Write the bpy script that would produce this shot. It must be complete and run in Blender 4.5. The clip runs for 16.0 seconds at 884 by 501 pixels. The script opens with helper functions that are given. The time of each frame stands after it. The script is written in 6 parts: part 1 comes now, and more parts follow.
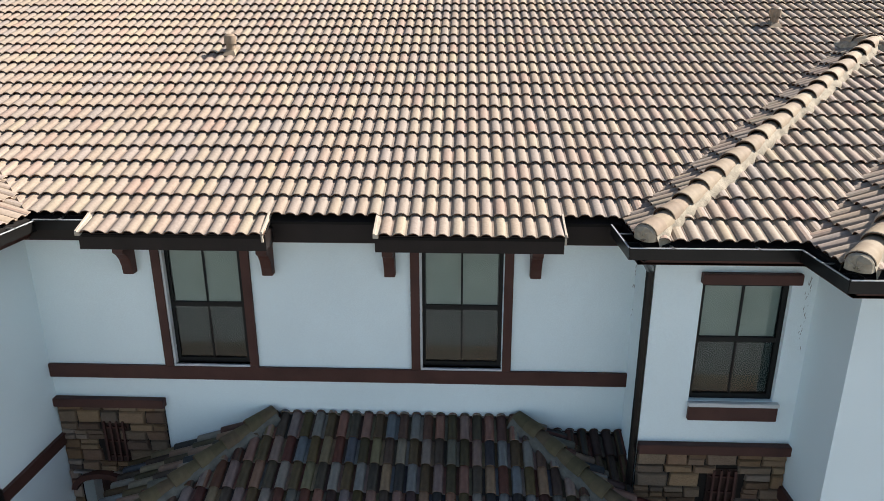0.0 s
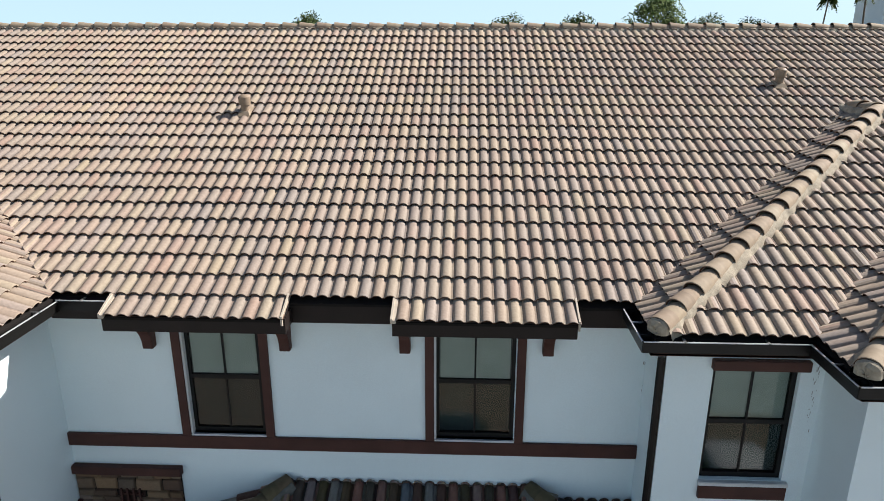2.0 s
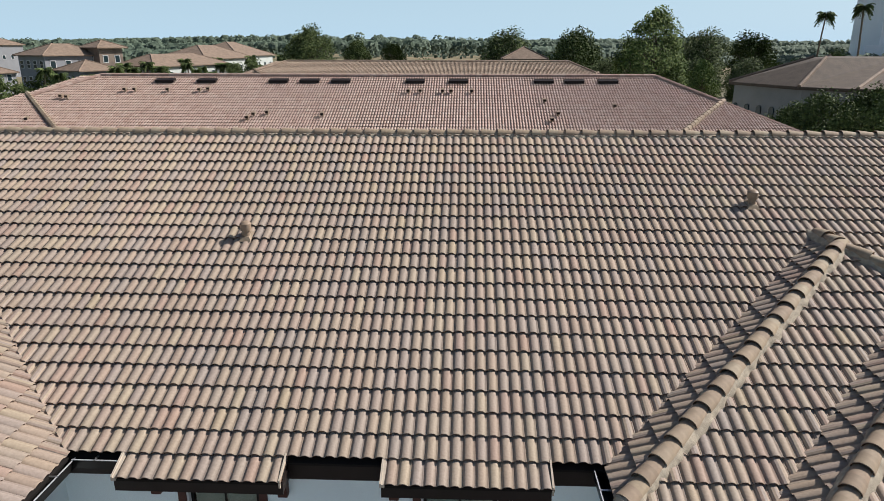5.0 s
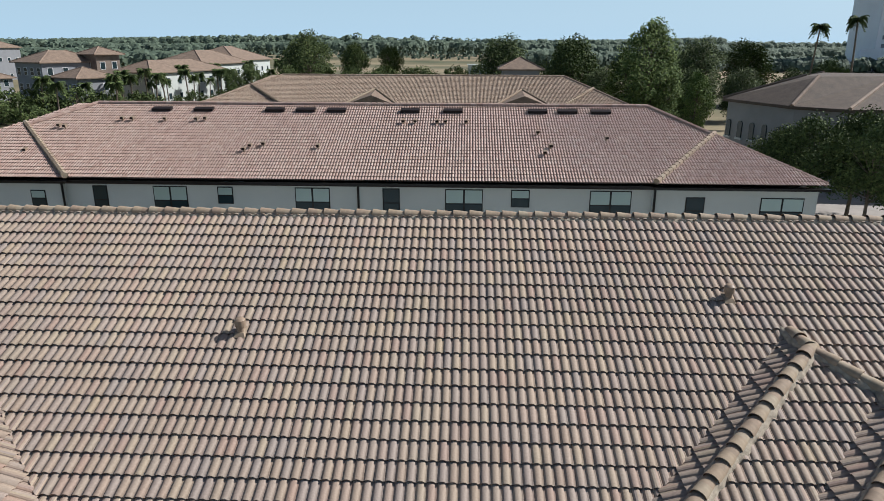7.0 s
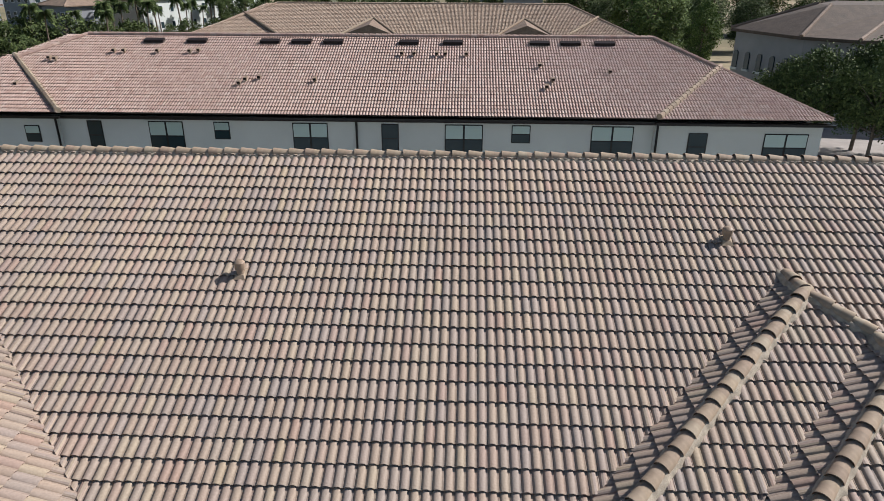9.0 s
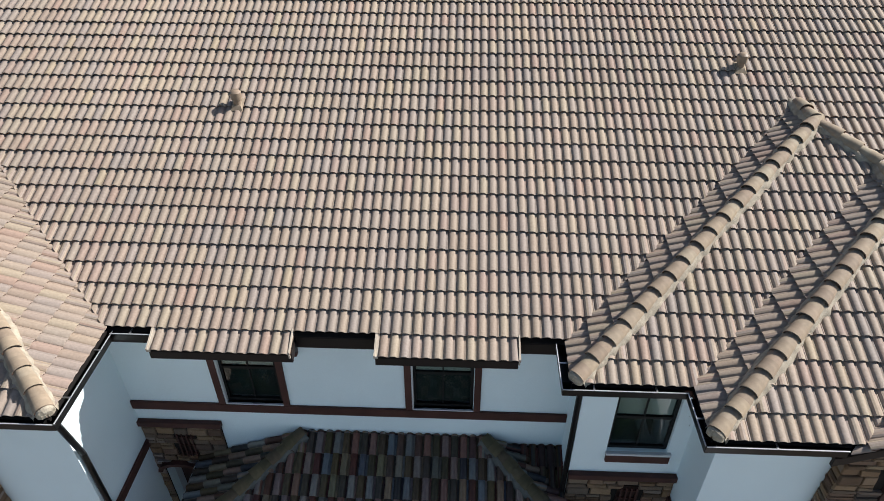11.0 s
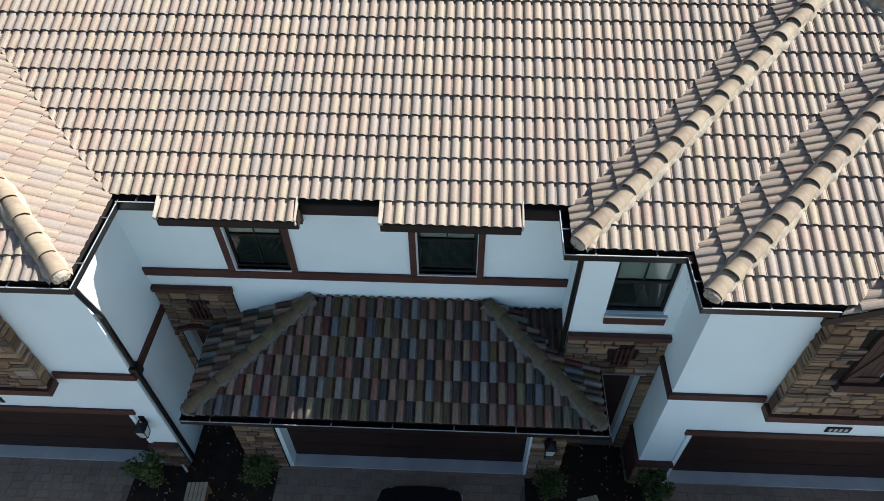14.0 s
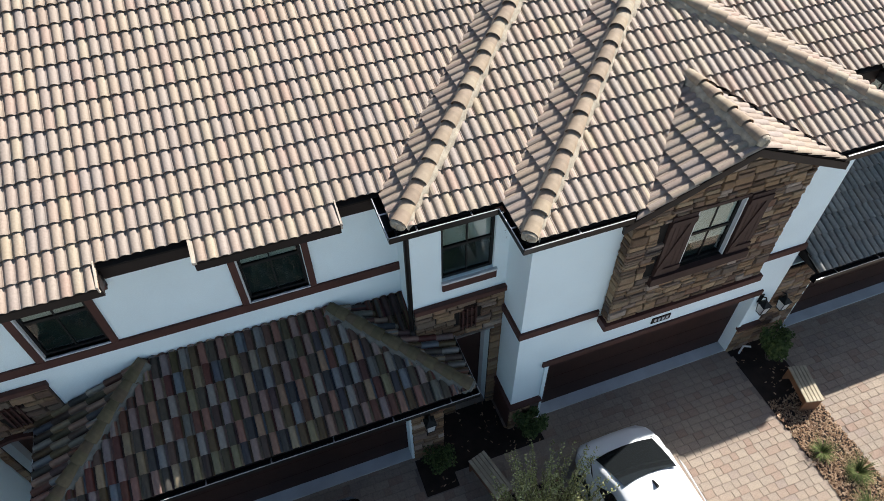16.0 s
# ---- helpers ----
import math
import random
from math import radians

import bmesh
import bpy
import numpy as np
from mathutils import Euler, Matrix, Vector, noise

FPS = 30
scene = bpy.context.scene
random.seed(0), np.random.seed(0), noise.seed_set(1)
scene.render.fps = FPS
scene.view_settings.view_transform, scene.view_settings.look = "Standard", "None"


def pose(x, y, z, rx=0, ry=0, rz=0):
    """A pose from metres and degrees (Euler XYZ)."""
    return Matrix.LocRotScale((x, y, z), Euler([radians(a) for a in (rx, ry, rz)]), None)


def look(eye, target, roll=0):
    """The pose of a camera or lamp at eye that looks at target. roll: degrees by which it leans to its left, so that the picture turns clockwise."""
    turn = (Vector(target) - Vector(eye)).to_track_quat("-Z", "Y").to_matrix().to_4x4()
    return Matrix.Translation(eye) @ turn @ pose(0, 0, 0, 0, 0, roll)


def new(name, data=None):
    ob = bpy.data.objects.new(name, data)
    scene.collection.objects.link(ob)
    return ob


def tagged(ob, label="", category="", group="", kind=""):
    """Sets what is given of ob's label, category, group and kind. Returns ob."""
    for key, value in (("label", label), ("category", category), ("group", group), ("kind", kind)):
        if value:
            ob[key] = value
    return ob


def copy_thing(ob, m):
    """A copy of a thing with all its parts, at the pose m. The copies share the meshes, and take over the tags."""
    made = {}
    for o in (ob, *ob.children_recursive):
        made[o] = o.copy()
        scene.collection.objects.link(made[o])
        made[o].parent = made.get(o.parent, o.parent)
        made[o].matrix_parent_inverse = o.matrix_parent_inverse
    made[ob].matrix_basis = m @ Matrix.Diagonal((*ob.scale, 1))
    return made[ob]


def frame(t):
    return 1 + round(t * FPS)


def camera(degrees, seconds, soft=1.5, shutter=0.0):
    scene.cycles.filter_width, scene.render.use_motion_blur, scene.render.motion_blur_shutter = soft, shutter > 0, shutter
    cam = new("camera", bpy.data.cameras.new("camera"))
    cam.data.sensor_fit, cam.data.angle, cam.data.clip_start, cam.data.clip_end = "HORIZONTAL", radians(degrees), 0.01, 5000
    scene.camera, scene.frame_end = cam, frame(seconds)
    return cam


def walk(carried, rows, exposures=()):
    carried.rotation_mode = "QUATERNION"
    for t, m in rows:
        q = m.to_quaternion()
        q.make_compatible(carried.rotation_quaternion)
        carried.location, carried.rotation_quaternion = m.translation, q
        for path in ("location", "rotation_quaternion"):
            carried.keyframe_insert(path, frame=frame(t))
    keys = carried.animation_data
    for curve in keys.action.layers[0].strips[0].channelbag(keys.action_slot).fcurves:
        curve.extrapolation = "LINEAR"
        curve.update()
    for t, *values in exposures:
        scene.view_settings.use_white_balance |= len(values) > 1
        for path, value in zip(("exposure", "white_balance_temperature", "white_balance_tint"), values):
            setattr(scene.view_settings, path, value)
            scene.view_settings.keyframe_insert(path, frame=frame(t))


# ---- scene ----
cam = camera(67.7, 16.0, soft=0.6)
# seconds, stops, and the white balance that drifts on the way
EXPOSURES = [(0, 1.02, 6550, 11), (1.5, 0.85, 6450, 10), (3.0, 0.54, 6430, 12), (5.0, 0.35, 6400, 12), (7.5, 0.27, 6100, 11), (8.5, 0.31, 6150, 12), (9.0, 0.39, 6200, 14), (10.0, 0.45, 6230, 13), (12.5, 0.82, 6100, 7), (14.0, 0.98, 6050, 7), (15.0, 1.0, 6200, 7), (16.0, 1.04, 6300, 10)]
PATH = [
    (0, (0.159, 0.378, 8.662), (0.084, 2.279, 8.047), -0.08),
    (0.5, (0.12, 0.399, 8.867), (0.046, 2.301, 8.255), 0.02),
    (1, (0.06, 0.414, 9.074), (-0.011, 2.317, 8.463), 0.12),
    (1.5, (0.025, 0.455, 9.263), (-0.048, 2.359, 8.657), 0.02),
    (2, (-0.03, 0.495, 9.553), (-0.103, 2.4, 8.95), 0.12),
    (2.5, (-0.033, 0.471, 9.812), (-0.106, 2.377, 9.211), 0.02),
    (3, (-0.041, 0.458, 10.143), (-0.118, 2.365, 9.546), 0.02),
    (3.5, (0.023, 0.43, 10.513), (-0.059, 2.338, 9.918), -0.08),
    (4, (0.06, 0.437, 10.893), (-0.018, 2.343, 10.294), 0.02),
    (4.5, (0.094, 0.466, 11.239), (0.019, 2.373, 10.642), 0.12),
    (5, (0.165, 0.483, 11.636), (0.088, 2.391, 11.043), 0.02),
    (7.5, (0.342, 0.604, 13.557), (0.274, 2.512, 12.961), 0.23),
    (8, (0.344, 0.6, 13.556), (0.276, 2.508, 12.958), 0.23),
    (8.5, (0.36, 0.624, 13.556), (0.292, 2.508, 12.888), 0.23),
    (9, (0.362, 0.658, 13.582), (0.296, 2.497, 12.797), 0.23),
    (9.5, (0.345, 0.687, 13.603), (0.283, 2.473, 12.705), 0.2),
    (10, (0.389, 0.677, 13.559), (0.323, 2.406, 12.554), 0.09),
    (12.3, (0.386, 0.572, 13.356), (0.322, 2.042, 12.001), -0.2),
    (12.5, (0.385, 0.571, 13.359), (0.322, 2.032, 11.995), -0.2),
    (13, (0.387, 0.574, 13.355), (0.323, 1.983, 11.937), -0.4),
    (13.5, (0.388, 0.576, 13.352), (0.324, 1.93, 11.881), -0.5),
    (14, (0.39, 0.578, 13.351), (0.322, 1.916, 11.867), -0.6),
    (14.5, (0.391, 0.579, 13.349), (0.332, 1.914, 11.86), -0.7),
    (15, (0.388, 0.578, 13.353), (0.515, 1.903, 11.86), -0.7),
    (15.5, (0.383, 0.577, 13.357), (0.691, 1.868, 11.86), -0.6),
    (16, (0.378, 0.571, 13.371), (0.823, 1.816, 11.871), -0.7),
]
walk(cam, [(t, look(eye, target, roll)) for t, eye, target, roll in PATH], EXPOSURES)

# ---- world and sun ----
SUN_DIR = Vector((1.13, 0.42, 1.0)).normalized()
world = bpy.data.worlds.new("sky")
scene.world = world
world.use_nodes = True
wn = world.node_tree.nodes
sky = wn.new("ShaderNodeTexSky")
sky.sky_type = "NISHITA"
sky.sun_disc = False
sky.sun_elevation = math.asin(SUN_DIR.z)
sky.sun_rotation = math.atan2(SUN_DIR.x, SUN_DIR.y)
sky.air_density, sky.dust_density, sky.ozone_density = 1.0, 2.0, 2.5
tint = wn.new("ShaderNodeMix")
tint.data_type = "RGBA"
tint.inputs[7].default_value = (9.4, 13.4, 16.2, 1)
where, upright, haze = wn.new("ShaderNodeTexCoord"), wn.new("ShaderNodeSeparateXYZ"), wn.new("ShaderNodeMapRange")
haze.inputs[1].default_value, haze.inputs[2].default_value, haze.inputs[3].default_value, haze.inputs[4].default_value = 0.0, 0.40, 0.75, 0.0
world.node_tree.links.new(where.outputs["Generated"], upright.inputs[0])
world.node_tree.links.new(upright.outputs[2], haze.inputs[0])
world.node_tree.links.new(haze.outputs[0], tint.inputs[0])
world.node_tree.links.new(sky.outputs[0], tint.inputs[6])
world.node_tree.links.new(tint.outputs[2], wn["Background"].inputs[0])
wn["Background"].inputs[1].default_value = 0.053
sun_data = bpy.data.lights.new("sun", "SUN")
sun_data.energy, sun_data.angle, sun_data.color = 5.0, radians(0.53), (1.0, 0.955, 0.89)
sun = new("sun", sun_data)
sun.matrix_world = look(SUN_DIR * 60, (0, 0, 0))


# ---- materials ----
def material(name, rough=0.8, metal=0.0):
    m = bpy.data.materials.new(name)
    m.use_nodes = True
    b = m.node_tree.nodes["Principled BSDF"]
    b.inputs["Roughness"].default_value, b.inputs["Metallic"].default_value = rough, metal
    return m, m.node_tree, b


def node(tree, kind, **values):
    n = tree.nodes.new(kind)
    for key, value in values.items():
        n.inputs[key.replace("_", " ")].default_value = value
    return n


def ramp(tree, fac, stops):
    r = tree.nodes.new("ShaderNodeValToRGB")
    while len(r.color_ramp.elements) < len(stops):
        r.color_ramp.elements.new(0.5)
    for e, (p, c) in zip(r.color_ramp.elements, stops):
        e.position, e.color = p, (*c, 1)
    tree.links.new(fac, r.inputs[0])
    return r.outputs[0]


def mix(tree, a, b, fac, kind="MIX"):
    m = tree.nodes.new("ShaderNodeMix")
    m.data_type, m.blend_type = "RGBA", kind
    for socket, value in ((m.inputs[0], fac), (m.inputs[6], a), (m.inputs[7], b)):
        if isinstance(value, (int, float)):
            socket.default_value = value
        elif isinstance(value, tuple):
            socket.default_value = (*value, 1)
        else:
            tree.links.new(value, socket)
    return m.outputs[2]


def noise_of(tree, scale, detail=4.0, stretch=None, space="Object"):
    c = tree.nodes.new("ShaderNodeTexCoord")
    out = c.outputs[space]
    if stretch:
        mp = tree.nodes.new("ShaderNodeMapping")
        mp.inputs["Scale"].default_value = stretch
        tree.links.new(out, mp.inputs[0])
        out = mp.outputs[0]
    n = tree.nodes.new("ShaderNodeTexNoise")
    n.inputs["Scale"].default_value, n.inputs["Detail"].default_value = scale, detail
    tree.links.new(out, n.inputs["Vector"])
    return n.outputs["Fac"]


def relief(tree, b, height, strength=0.3, distance=0.01):
    n = node(tree, "ShaderNodeBump", Strength=strength, Distance=distance)
    tree.links.new(height, n.inputs["Height"])
    tree.links.new(n.outputs[0], b.inputs["Normal"])


def any_random(tree):
    """A value of its own for every island of a mesh and every object."""
    g, o = tree.nodes.new("ShaderNodeNewGeometry"), tree.nodes.new("ShaderNodeObjectInfo")
    a = tree.nodes.new("ShaderNodeMath")
    tree.links.new(g.outputs["Random Per Island"], a.inputs[0])
    tree.links.new(o.outputs["Random"], a.inputs[1])
    f = tree.nodes.new("ShaderNodeMath")
    f.operation = "FRACT"
    tree.links.new(a.outputs[0], f.inputs[0])
    return f.outputs[0]


def speckled(name, colour, rough=0.8, scale=6.0, spread=0.12, grain=60.0, bump=0.2, metal=0.0, dist=0.004):
    """A plain surface with slow stains and a fine grain."""
    m, t, b = material(name, rough, metal)
    b.inputs["Specular IOR Level"].default_value = 0.25
    c = Vector(colour)
    slow = ramp(t, noise_of(t, scale), [(0.3, tuple(c * (1 - spread))), (0.7, tuple(c * (1 + spread * 0.6)))])
    fine = noise_of(t, grain, 2.0)
    t.links.new(mix(t, slow, ramp(t, fine, [(0.3, (0.72, 0.72, 0.72)), (0.7, (1, 1, 1))]), 0.35, "MULTIPLY"), b.inputs["Base Color"])
    if bump:
        relief(t, b, fine, bump, dist)
    return m


def varied(name, stops, rough=0.85, grain=25.0, stain=0.35, bump=0.4, stretch=None, dist=0.006, slow=2.0, gloss=0.25):
    """Pieces that each take a colour of their own, with stains over them."""
    m, t, b = material(name, rough)
    b.inputs["Specular IOR Level"].default_value = gloss
    base = ramp(t, any_random(t), stops)
    n = noise_of(t, grain, 5.0, stretch)
    big = noise_of(t, slow, 3.0)
    c = mix(t, base, ramp(t, n, [(0.3, (0.62, 0.6, 0.58)), (0.65, (1, 1, 1))]), stain, "MULTIPLY")
    c = mix(t, c, ramp(t, big, [(0.3, (0.75, 0.74, 0.74)), (0.7, (1.05, 1.0, 0.96))]), 0.5, "MULTIPLY")
    t.links.new(c, b.inputs["Base Color"])
    relief(t, b, n, bump, dist)
    return m


TILE = varied("tan_concrete_tile", [(0, (0.331, 0.261, 0.208)), (0.13, (0.383, 0.309, 0.237)), (0.26, (0.346, 0.290, 0.243)), (0.38, (0.395, 0.329, 0.245)), (0.5, (0.369, 0.286, 0.229)), (0.62, (0.339, 0.287, 0.250)), (0.73, (0.387, 0.309, 0.241)), (0.83, (0.322, 0.278, 0.244)), (0.92, (0.371, 0.270, 0.213)), (0.96, (0.350, 0.270, 0.227)), (1, (0.393, 0.322, 0.227))], 0.62, 30.0, 0.45, 0.3, slow=0.45, gloss=0.15)
# Portico barrels alternate between this dark mix and the lighter one below.
TILE_DARK = varied("dark_mixed_tile", [(0.0, (0.030, 0.025, 0.021)), (0.12, (0.110, 0.030, 0.023)), (0.26, (0.073, 0.058, 0.022)), (0.40, (0.038, 0.038, 0.039)), (0.54, (0.118, 0.086, 0.036)), (0.68, (0.051, 0.028, 0.023)), (0.82, (0.071, 0.058, 0.044)), (0.92, (0.113, 0.042, 0.028)), (1.0, (0.029, 0.039, 0.051))], 0.6, 18.0, 0.7, 0.4, gloss=0.4)
TILE_BLUE = varied("grey_mixed_tile", [(0.0, (0.114, 0.143, 0.171)), (0.18, (0.243, 0.230, 0.205)), (0.32, (0.220, 0.100, 0.075)), (0.48, (0.282, 0.218, 0.124)), (0.62, (0.149, 0.171, 0.190)), (0.76, (0.248, 0.147, 0.119)), (0.88, (0.188, 0.169, 0.086)), (1.0, (0.073, 0.085, 0.111))], 0.5, 18.0, 0.6, 0.4, gloss=0.5)
TILE_FAR = varied("rose_concrete_tile", [(0.0, (0.371, 0.251, 0.202)), (0.3, (0.463, 0.342, 0.287)), (0.6, (0.418, 0.297, 0.244)), (1.0, (0.500, 0.392, 0.329))], 0.5, 6.0, 0.4, 0.2)
TILE_TAN = varied("far_tan_tile", [(0.0, (0.336, 0.252, 0.185)), (0.5, (0.403, 0.311, 0.235)), (1.0, (0.437, 0.353, 0.269))], 0.8, 6.0, 0.4, 0.2)
CAP = varied("tan_cap_tile", [(0.0, (0.295, 0.228, 0.168)), (0.35, (0.378, 0.305, 0.214)), (0.7, (0.339, 0.258, 0.189)), (1.0, (0.393, 0.335, 0.244))], 0.75, 14.0, 0.5, 0.4)
CAP_DARK = varied("dark_cap_tile", [(0.0, (0.108, 0.093, 0.053)), (0.5, (0.154, 0.127, 0.073)), (1.0, (0.135, 0.101, 0.066))], 0.8, 14.0, 0.6, 0.4)
# Lit copy of the dark portico tile; the stronger light is in its colour.
TILE_LIT = varied("lit_portico_tile", [(0.0, (0.173, 0.180, 0.173)), (0.5, (0.262, 0.262, 0.247)), (1.0, (0.210, 0.198, 0.180))], 0.7, 18.0, 0.5, 0.4)
VENT = speckled("tan_painted_metal", (0.30, 0.225, 0.16), 0.5, 8.0, 0.25, 60.0, 0.1)
MORTAR = speckled("tan_mortar", (0.40, 0.345, 0.265), 0.95, 9.0, 0.3, 50.0, 0.6, dist=0.008)
MORTAR_GREY = speckled("grey_mortar", (0.14, 0.14, 0.125), 0.95, 9.0, 0.3, 50.0, 0.6, dist=0.008)
# Low ends of roof and cap tiles, browner and darker than the tops.
TILE_EDGE = speckled("brown_tile_edge", (0.125, 0.068, 0.042), 0.9, 7.0, 0.3, 60.0, 0.4)
# Ends of the eyebrow courses, paler than the tiles.
EDGE_LIGHT = speckled("cream_edge_piece", (0.52, 0.45, 0.36), 0.7, 5.0, 0.15, 60.0, 0.2)
UNDERLAY = speckled("black_underlay", (0.010, 0.008, 0.007), 0.9)
STUCCO = speckled("white_stucco", (0.81, 0.91, 0.93), 0.9, 0.8, 0.05, 120.0, 0.35, dist=0.003)
TRIM = speckled("brown_painted_trim", (0.078, 0.034, 0.027), 0.6, 3.0, 0.2, 80.0, 0.2)
DARKWOOD = speckled("dark_brown_fascia", (0.017, 0.011, 0.009), 0.55, 3.0, 0.2, 60.0, 0.2)
GUTTER = speckled("black_aluminium", (0.018, 0.017, 0.016), 0.3, 3.0, 0.2, 50.0, 0.05, metal=0.4)
STEEL = speckled("bare_metal", (0.6, 0.6, 0.6), 0.35, 4.0, 0.1, 40.0, 0.05, metal=0.9)
BLACK = speckled("black_window_frame", (0.006, 0.007, 0.007), 0.5, 3.0, 0.2, 60.0, 0.05)
SILL = speckled("pale_sill", (0.62, 0.63, 0.63), 0.8, 3.0, 0.1, 90.0, 0.2)
DOOR = speckled("brown_garage_door", (0.035, 0.016, 0.012), 0.5, 4.0, 0.2, 60.0, 0.15)
BLIND = speckled("pale_blind", (0.56, 0.57, 0.53), 0.8, 4.0, 0.1, 30.0, 0.1)
CURTAIN = speckled("white_curtain", (0.85, 0.85, 0.80), 0.9, 4.0, 0.08, 30.0, 0.1)
SHUTTER = speckled("dark_brown_shutter", (0.050, 0.027, 0.022), 0.6, 3.0, 0.2, 60.0, 0.3)
STAIN = speckled("black_mould", (0.26, 0.26, 0.25), 0.9)
ROOM_SHADE = speckled("room_shade", (0.022, 0.038, 0.036), 0.9)
STONE = varied("ledge_stone", [(0.0, (0.107, 0.070, 0.050)), (0.15, (0.258, 0.163, 0.095)), (0.3, (0.365, 0.247, 0.147)), (0.42, (0.128, 0.100, 0.085)), (0.55, (0.408, 0.295, 0.180)), (0.68, (0.215, 0.127, 0.087)), (0.8, (0.290, 0.216, 0.153)), (0.9, (0.140, 0.084, 0.059)), (1.0, (0.494, 0.411, 0.339))], 0.9, 16.0, 0.6, 0.9, dist=0.02)
JOINT = speckled("stone_joint", (0.016, 0.013, 0.011), 0.95, 6.0, 0.3, 60.0, 0.6)
PAVER = varied("clay_paver", [(0.0, (0.282, 0.204, 0.160)), (0.25, (0.329, 0.265, 0.207)), (0.5, (0.303, 0.251, 0.202)), (0.75, (0.350, 0.291, 0.228)), (1.0, (0.286, 0.232, 0.194))], 0.9, 30.0, 0.5, 0.4)
SAND = speckled("joint_sand", (0.22, 0.175, 0.145), 0.95, 4.0, 0.2, 90.0, 0.5)
CONCRETE = speckled("pale_concrete", (0.55, 0.56, 0.56), 0.85, 2.0, 0.12, 80.0, 0.3)
MULCH = varied("bark_mulch", [(0.0, (0.130, 0.076, 0.049)), (0.5, (0.302, 0.194, 0.119)), (1.0, (0.497, 0.367, 0.248))], 0.95, 40.0, 0.4, 0.5)
SOIL_SHADE = speckled("soil_and_shade", (0.03, 0.021, 0.016), 0.95, 5.0, 0.3, 50.0, 0.6)
FARWALL = speckled("cream_stucco", (0.50, 0.53, 0.50), 0.9, 0.5, 0.06, 40.0, 0.2)
GREYWALL = speckled("grey_stucco", (0.24, 0.25, 0.265), 0.9, 0.4, 0.08, 40.0, 0.2)


def glass_material(name, tint, rough):
    m, t, b = material(name, rough)
    b.inputs["Base Color"].default_value = (*tint, 1)
    b.inputs["Transmission Weight"].default_value = 0.0
    b.inputs["IOR"].default_value = 1.5
    tr = t.nodes.new("ShaderNodeBsdfTransparent")
    tr.inputs[0].default_value = (*tint, 1)
    gl = t.nodes.new("ShaderNodeBsdfGlossy")
    gl.inputs["Roughness"].default_value = rough
    lw = t.nodes.new("ShaderNodeLayerWeight")
    lw.inputs[0].default_value = 0.5
    fr = t.nodes.new("ShaderNodeMapRange")
    fr.inputs[1].default_value, fr.inputs[2].default_value, fr.inputs[3].default_value, fr.inputs[4].default_value = 0.3, 1.0, 0.045, 0.40
    t.links.new(lw.outputs["Facing"], fr.inputs[0])
    mx = t.nodes.new("ShaderNodeMixShader")
    t.links.new(fr.outputs[0], mx.inputs[0])
    t.links.new(tr.outputs[0], mx.inputs[1])
    t.links.new(gl.outputs[0], mx.inputs[2])
    t.links.new(mx.outputs[0], t.nodes["Material Output"].inputs[0])
    return m


GLASS = glass_material("window_glass", (0.76, 0.81, 0.79), 0.02)


# ---- mesh helpers ----
class Shape:
    """Vertices and faces that become one mesh."""

    def __init__(self):
        self.v, self.f, self.edge = [], [], []

    def add(self, verts, faces, edge=()):
        """edge: for each face 1 if it takes the second material."""
        n = len(self.v)
        self.v += [tuple(p) for p in verts]
        self.f += [tuple(n + i for i in f) for f in faces]
        self.edge += list(edge) or [0] * len(faces)
        return self

    def box(self, x0, x1, y0, y1, z0, z1, m=None):
        p = [(x, y, z) for x in (x0, x1) for y in (y0, y1) for z in (z0, z1)]
        if m is not None:
            p = [m @ Vector(q) for q in p]
        return self.add(p, [(0, 1, 3, 2), (4, 6, 7, 5), (0, 4, 5, 1), (2, 3, 7, 6), (0, 2, 6, 4), (1, 5, 7, 3)])

    def tube(self, a, b, r0, r1=None, n=10, caps=True):
        a, b = Vector(a), Vector(b)
        r1 = r0 if r1 is None else r1
        d = (b - a).normalized()
        s = d.orthogonal().normalized()
        q = d.cross(s)
        p = [a + (s * math.cos(i * math.tau / n) + q * math.sin(i * math.tau / n)) * r0 for i in range(n)]
        p += [b + (s * math.cos(i * math.tau / n) + q * math.sin(i * math.tau / n)) * r1 for i in range(n)]
        f = [(i, (i + 1) % n, n + (i + 1) % n, n + i) for i in range(n)]
        if caps:
            f += [tuple(range(n - 1, -1, -1)), tuple(range(n, 2 * n))]
        return self.add(p, f)

    def prism(self, outline, y0, y1, axis="y"):
        """An outline in (x, z), drawn out along y; axis x: outline in (y, z)."""
        put = (lambda u, w, d: (u, d, w)) if axis == "y" else (lambda u, w, d: (d, u, w)) if axis == "x" else (lambda u, w, d: (u, w, d))
        n = len(outline)
        p = [put(u, w, d) for d in (y0, y1) for u, w in outline]
        return self.add(p, [tuple(range(n)), tuple(range(2 * n - 1, n - 1, -1))] + [(i, n + i, n + (i + 1) % n, (i + 1) % n) for i in range(n)])

    def mesh(self, name, mat, smooth=False):
        me = bpy.data.meshes.new(name)
        me.from_pydata(self.v, [], self.f)
        for one in (mat if isinstance(mat, tuple) else (mat,)):
            me.materials.append(one)
        if isinstance(mat, tuple):
            me.polygons.foreach_set("material_index", self.edge)
        if smooth:
            me.shade_smooth()
        if smooth == "edges":
            me.set_sharp_from_angle(angle=radians(48))
        me.update()
        return me


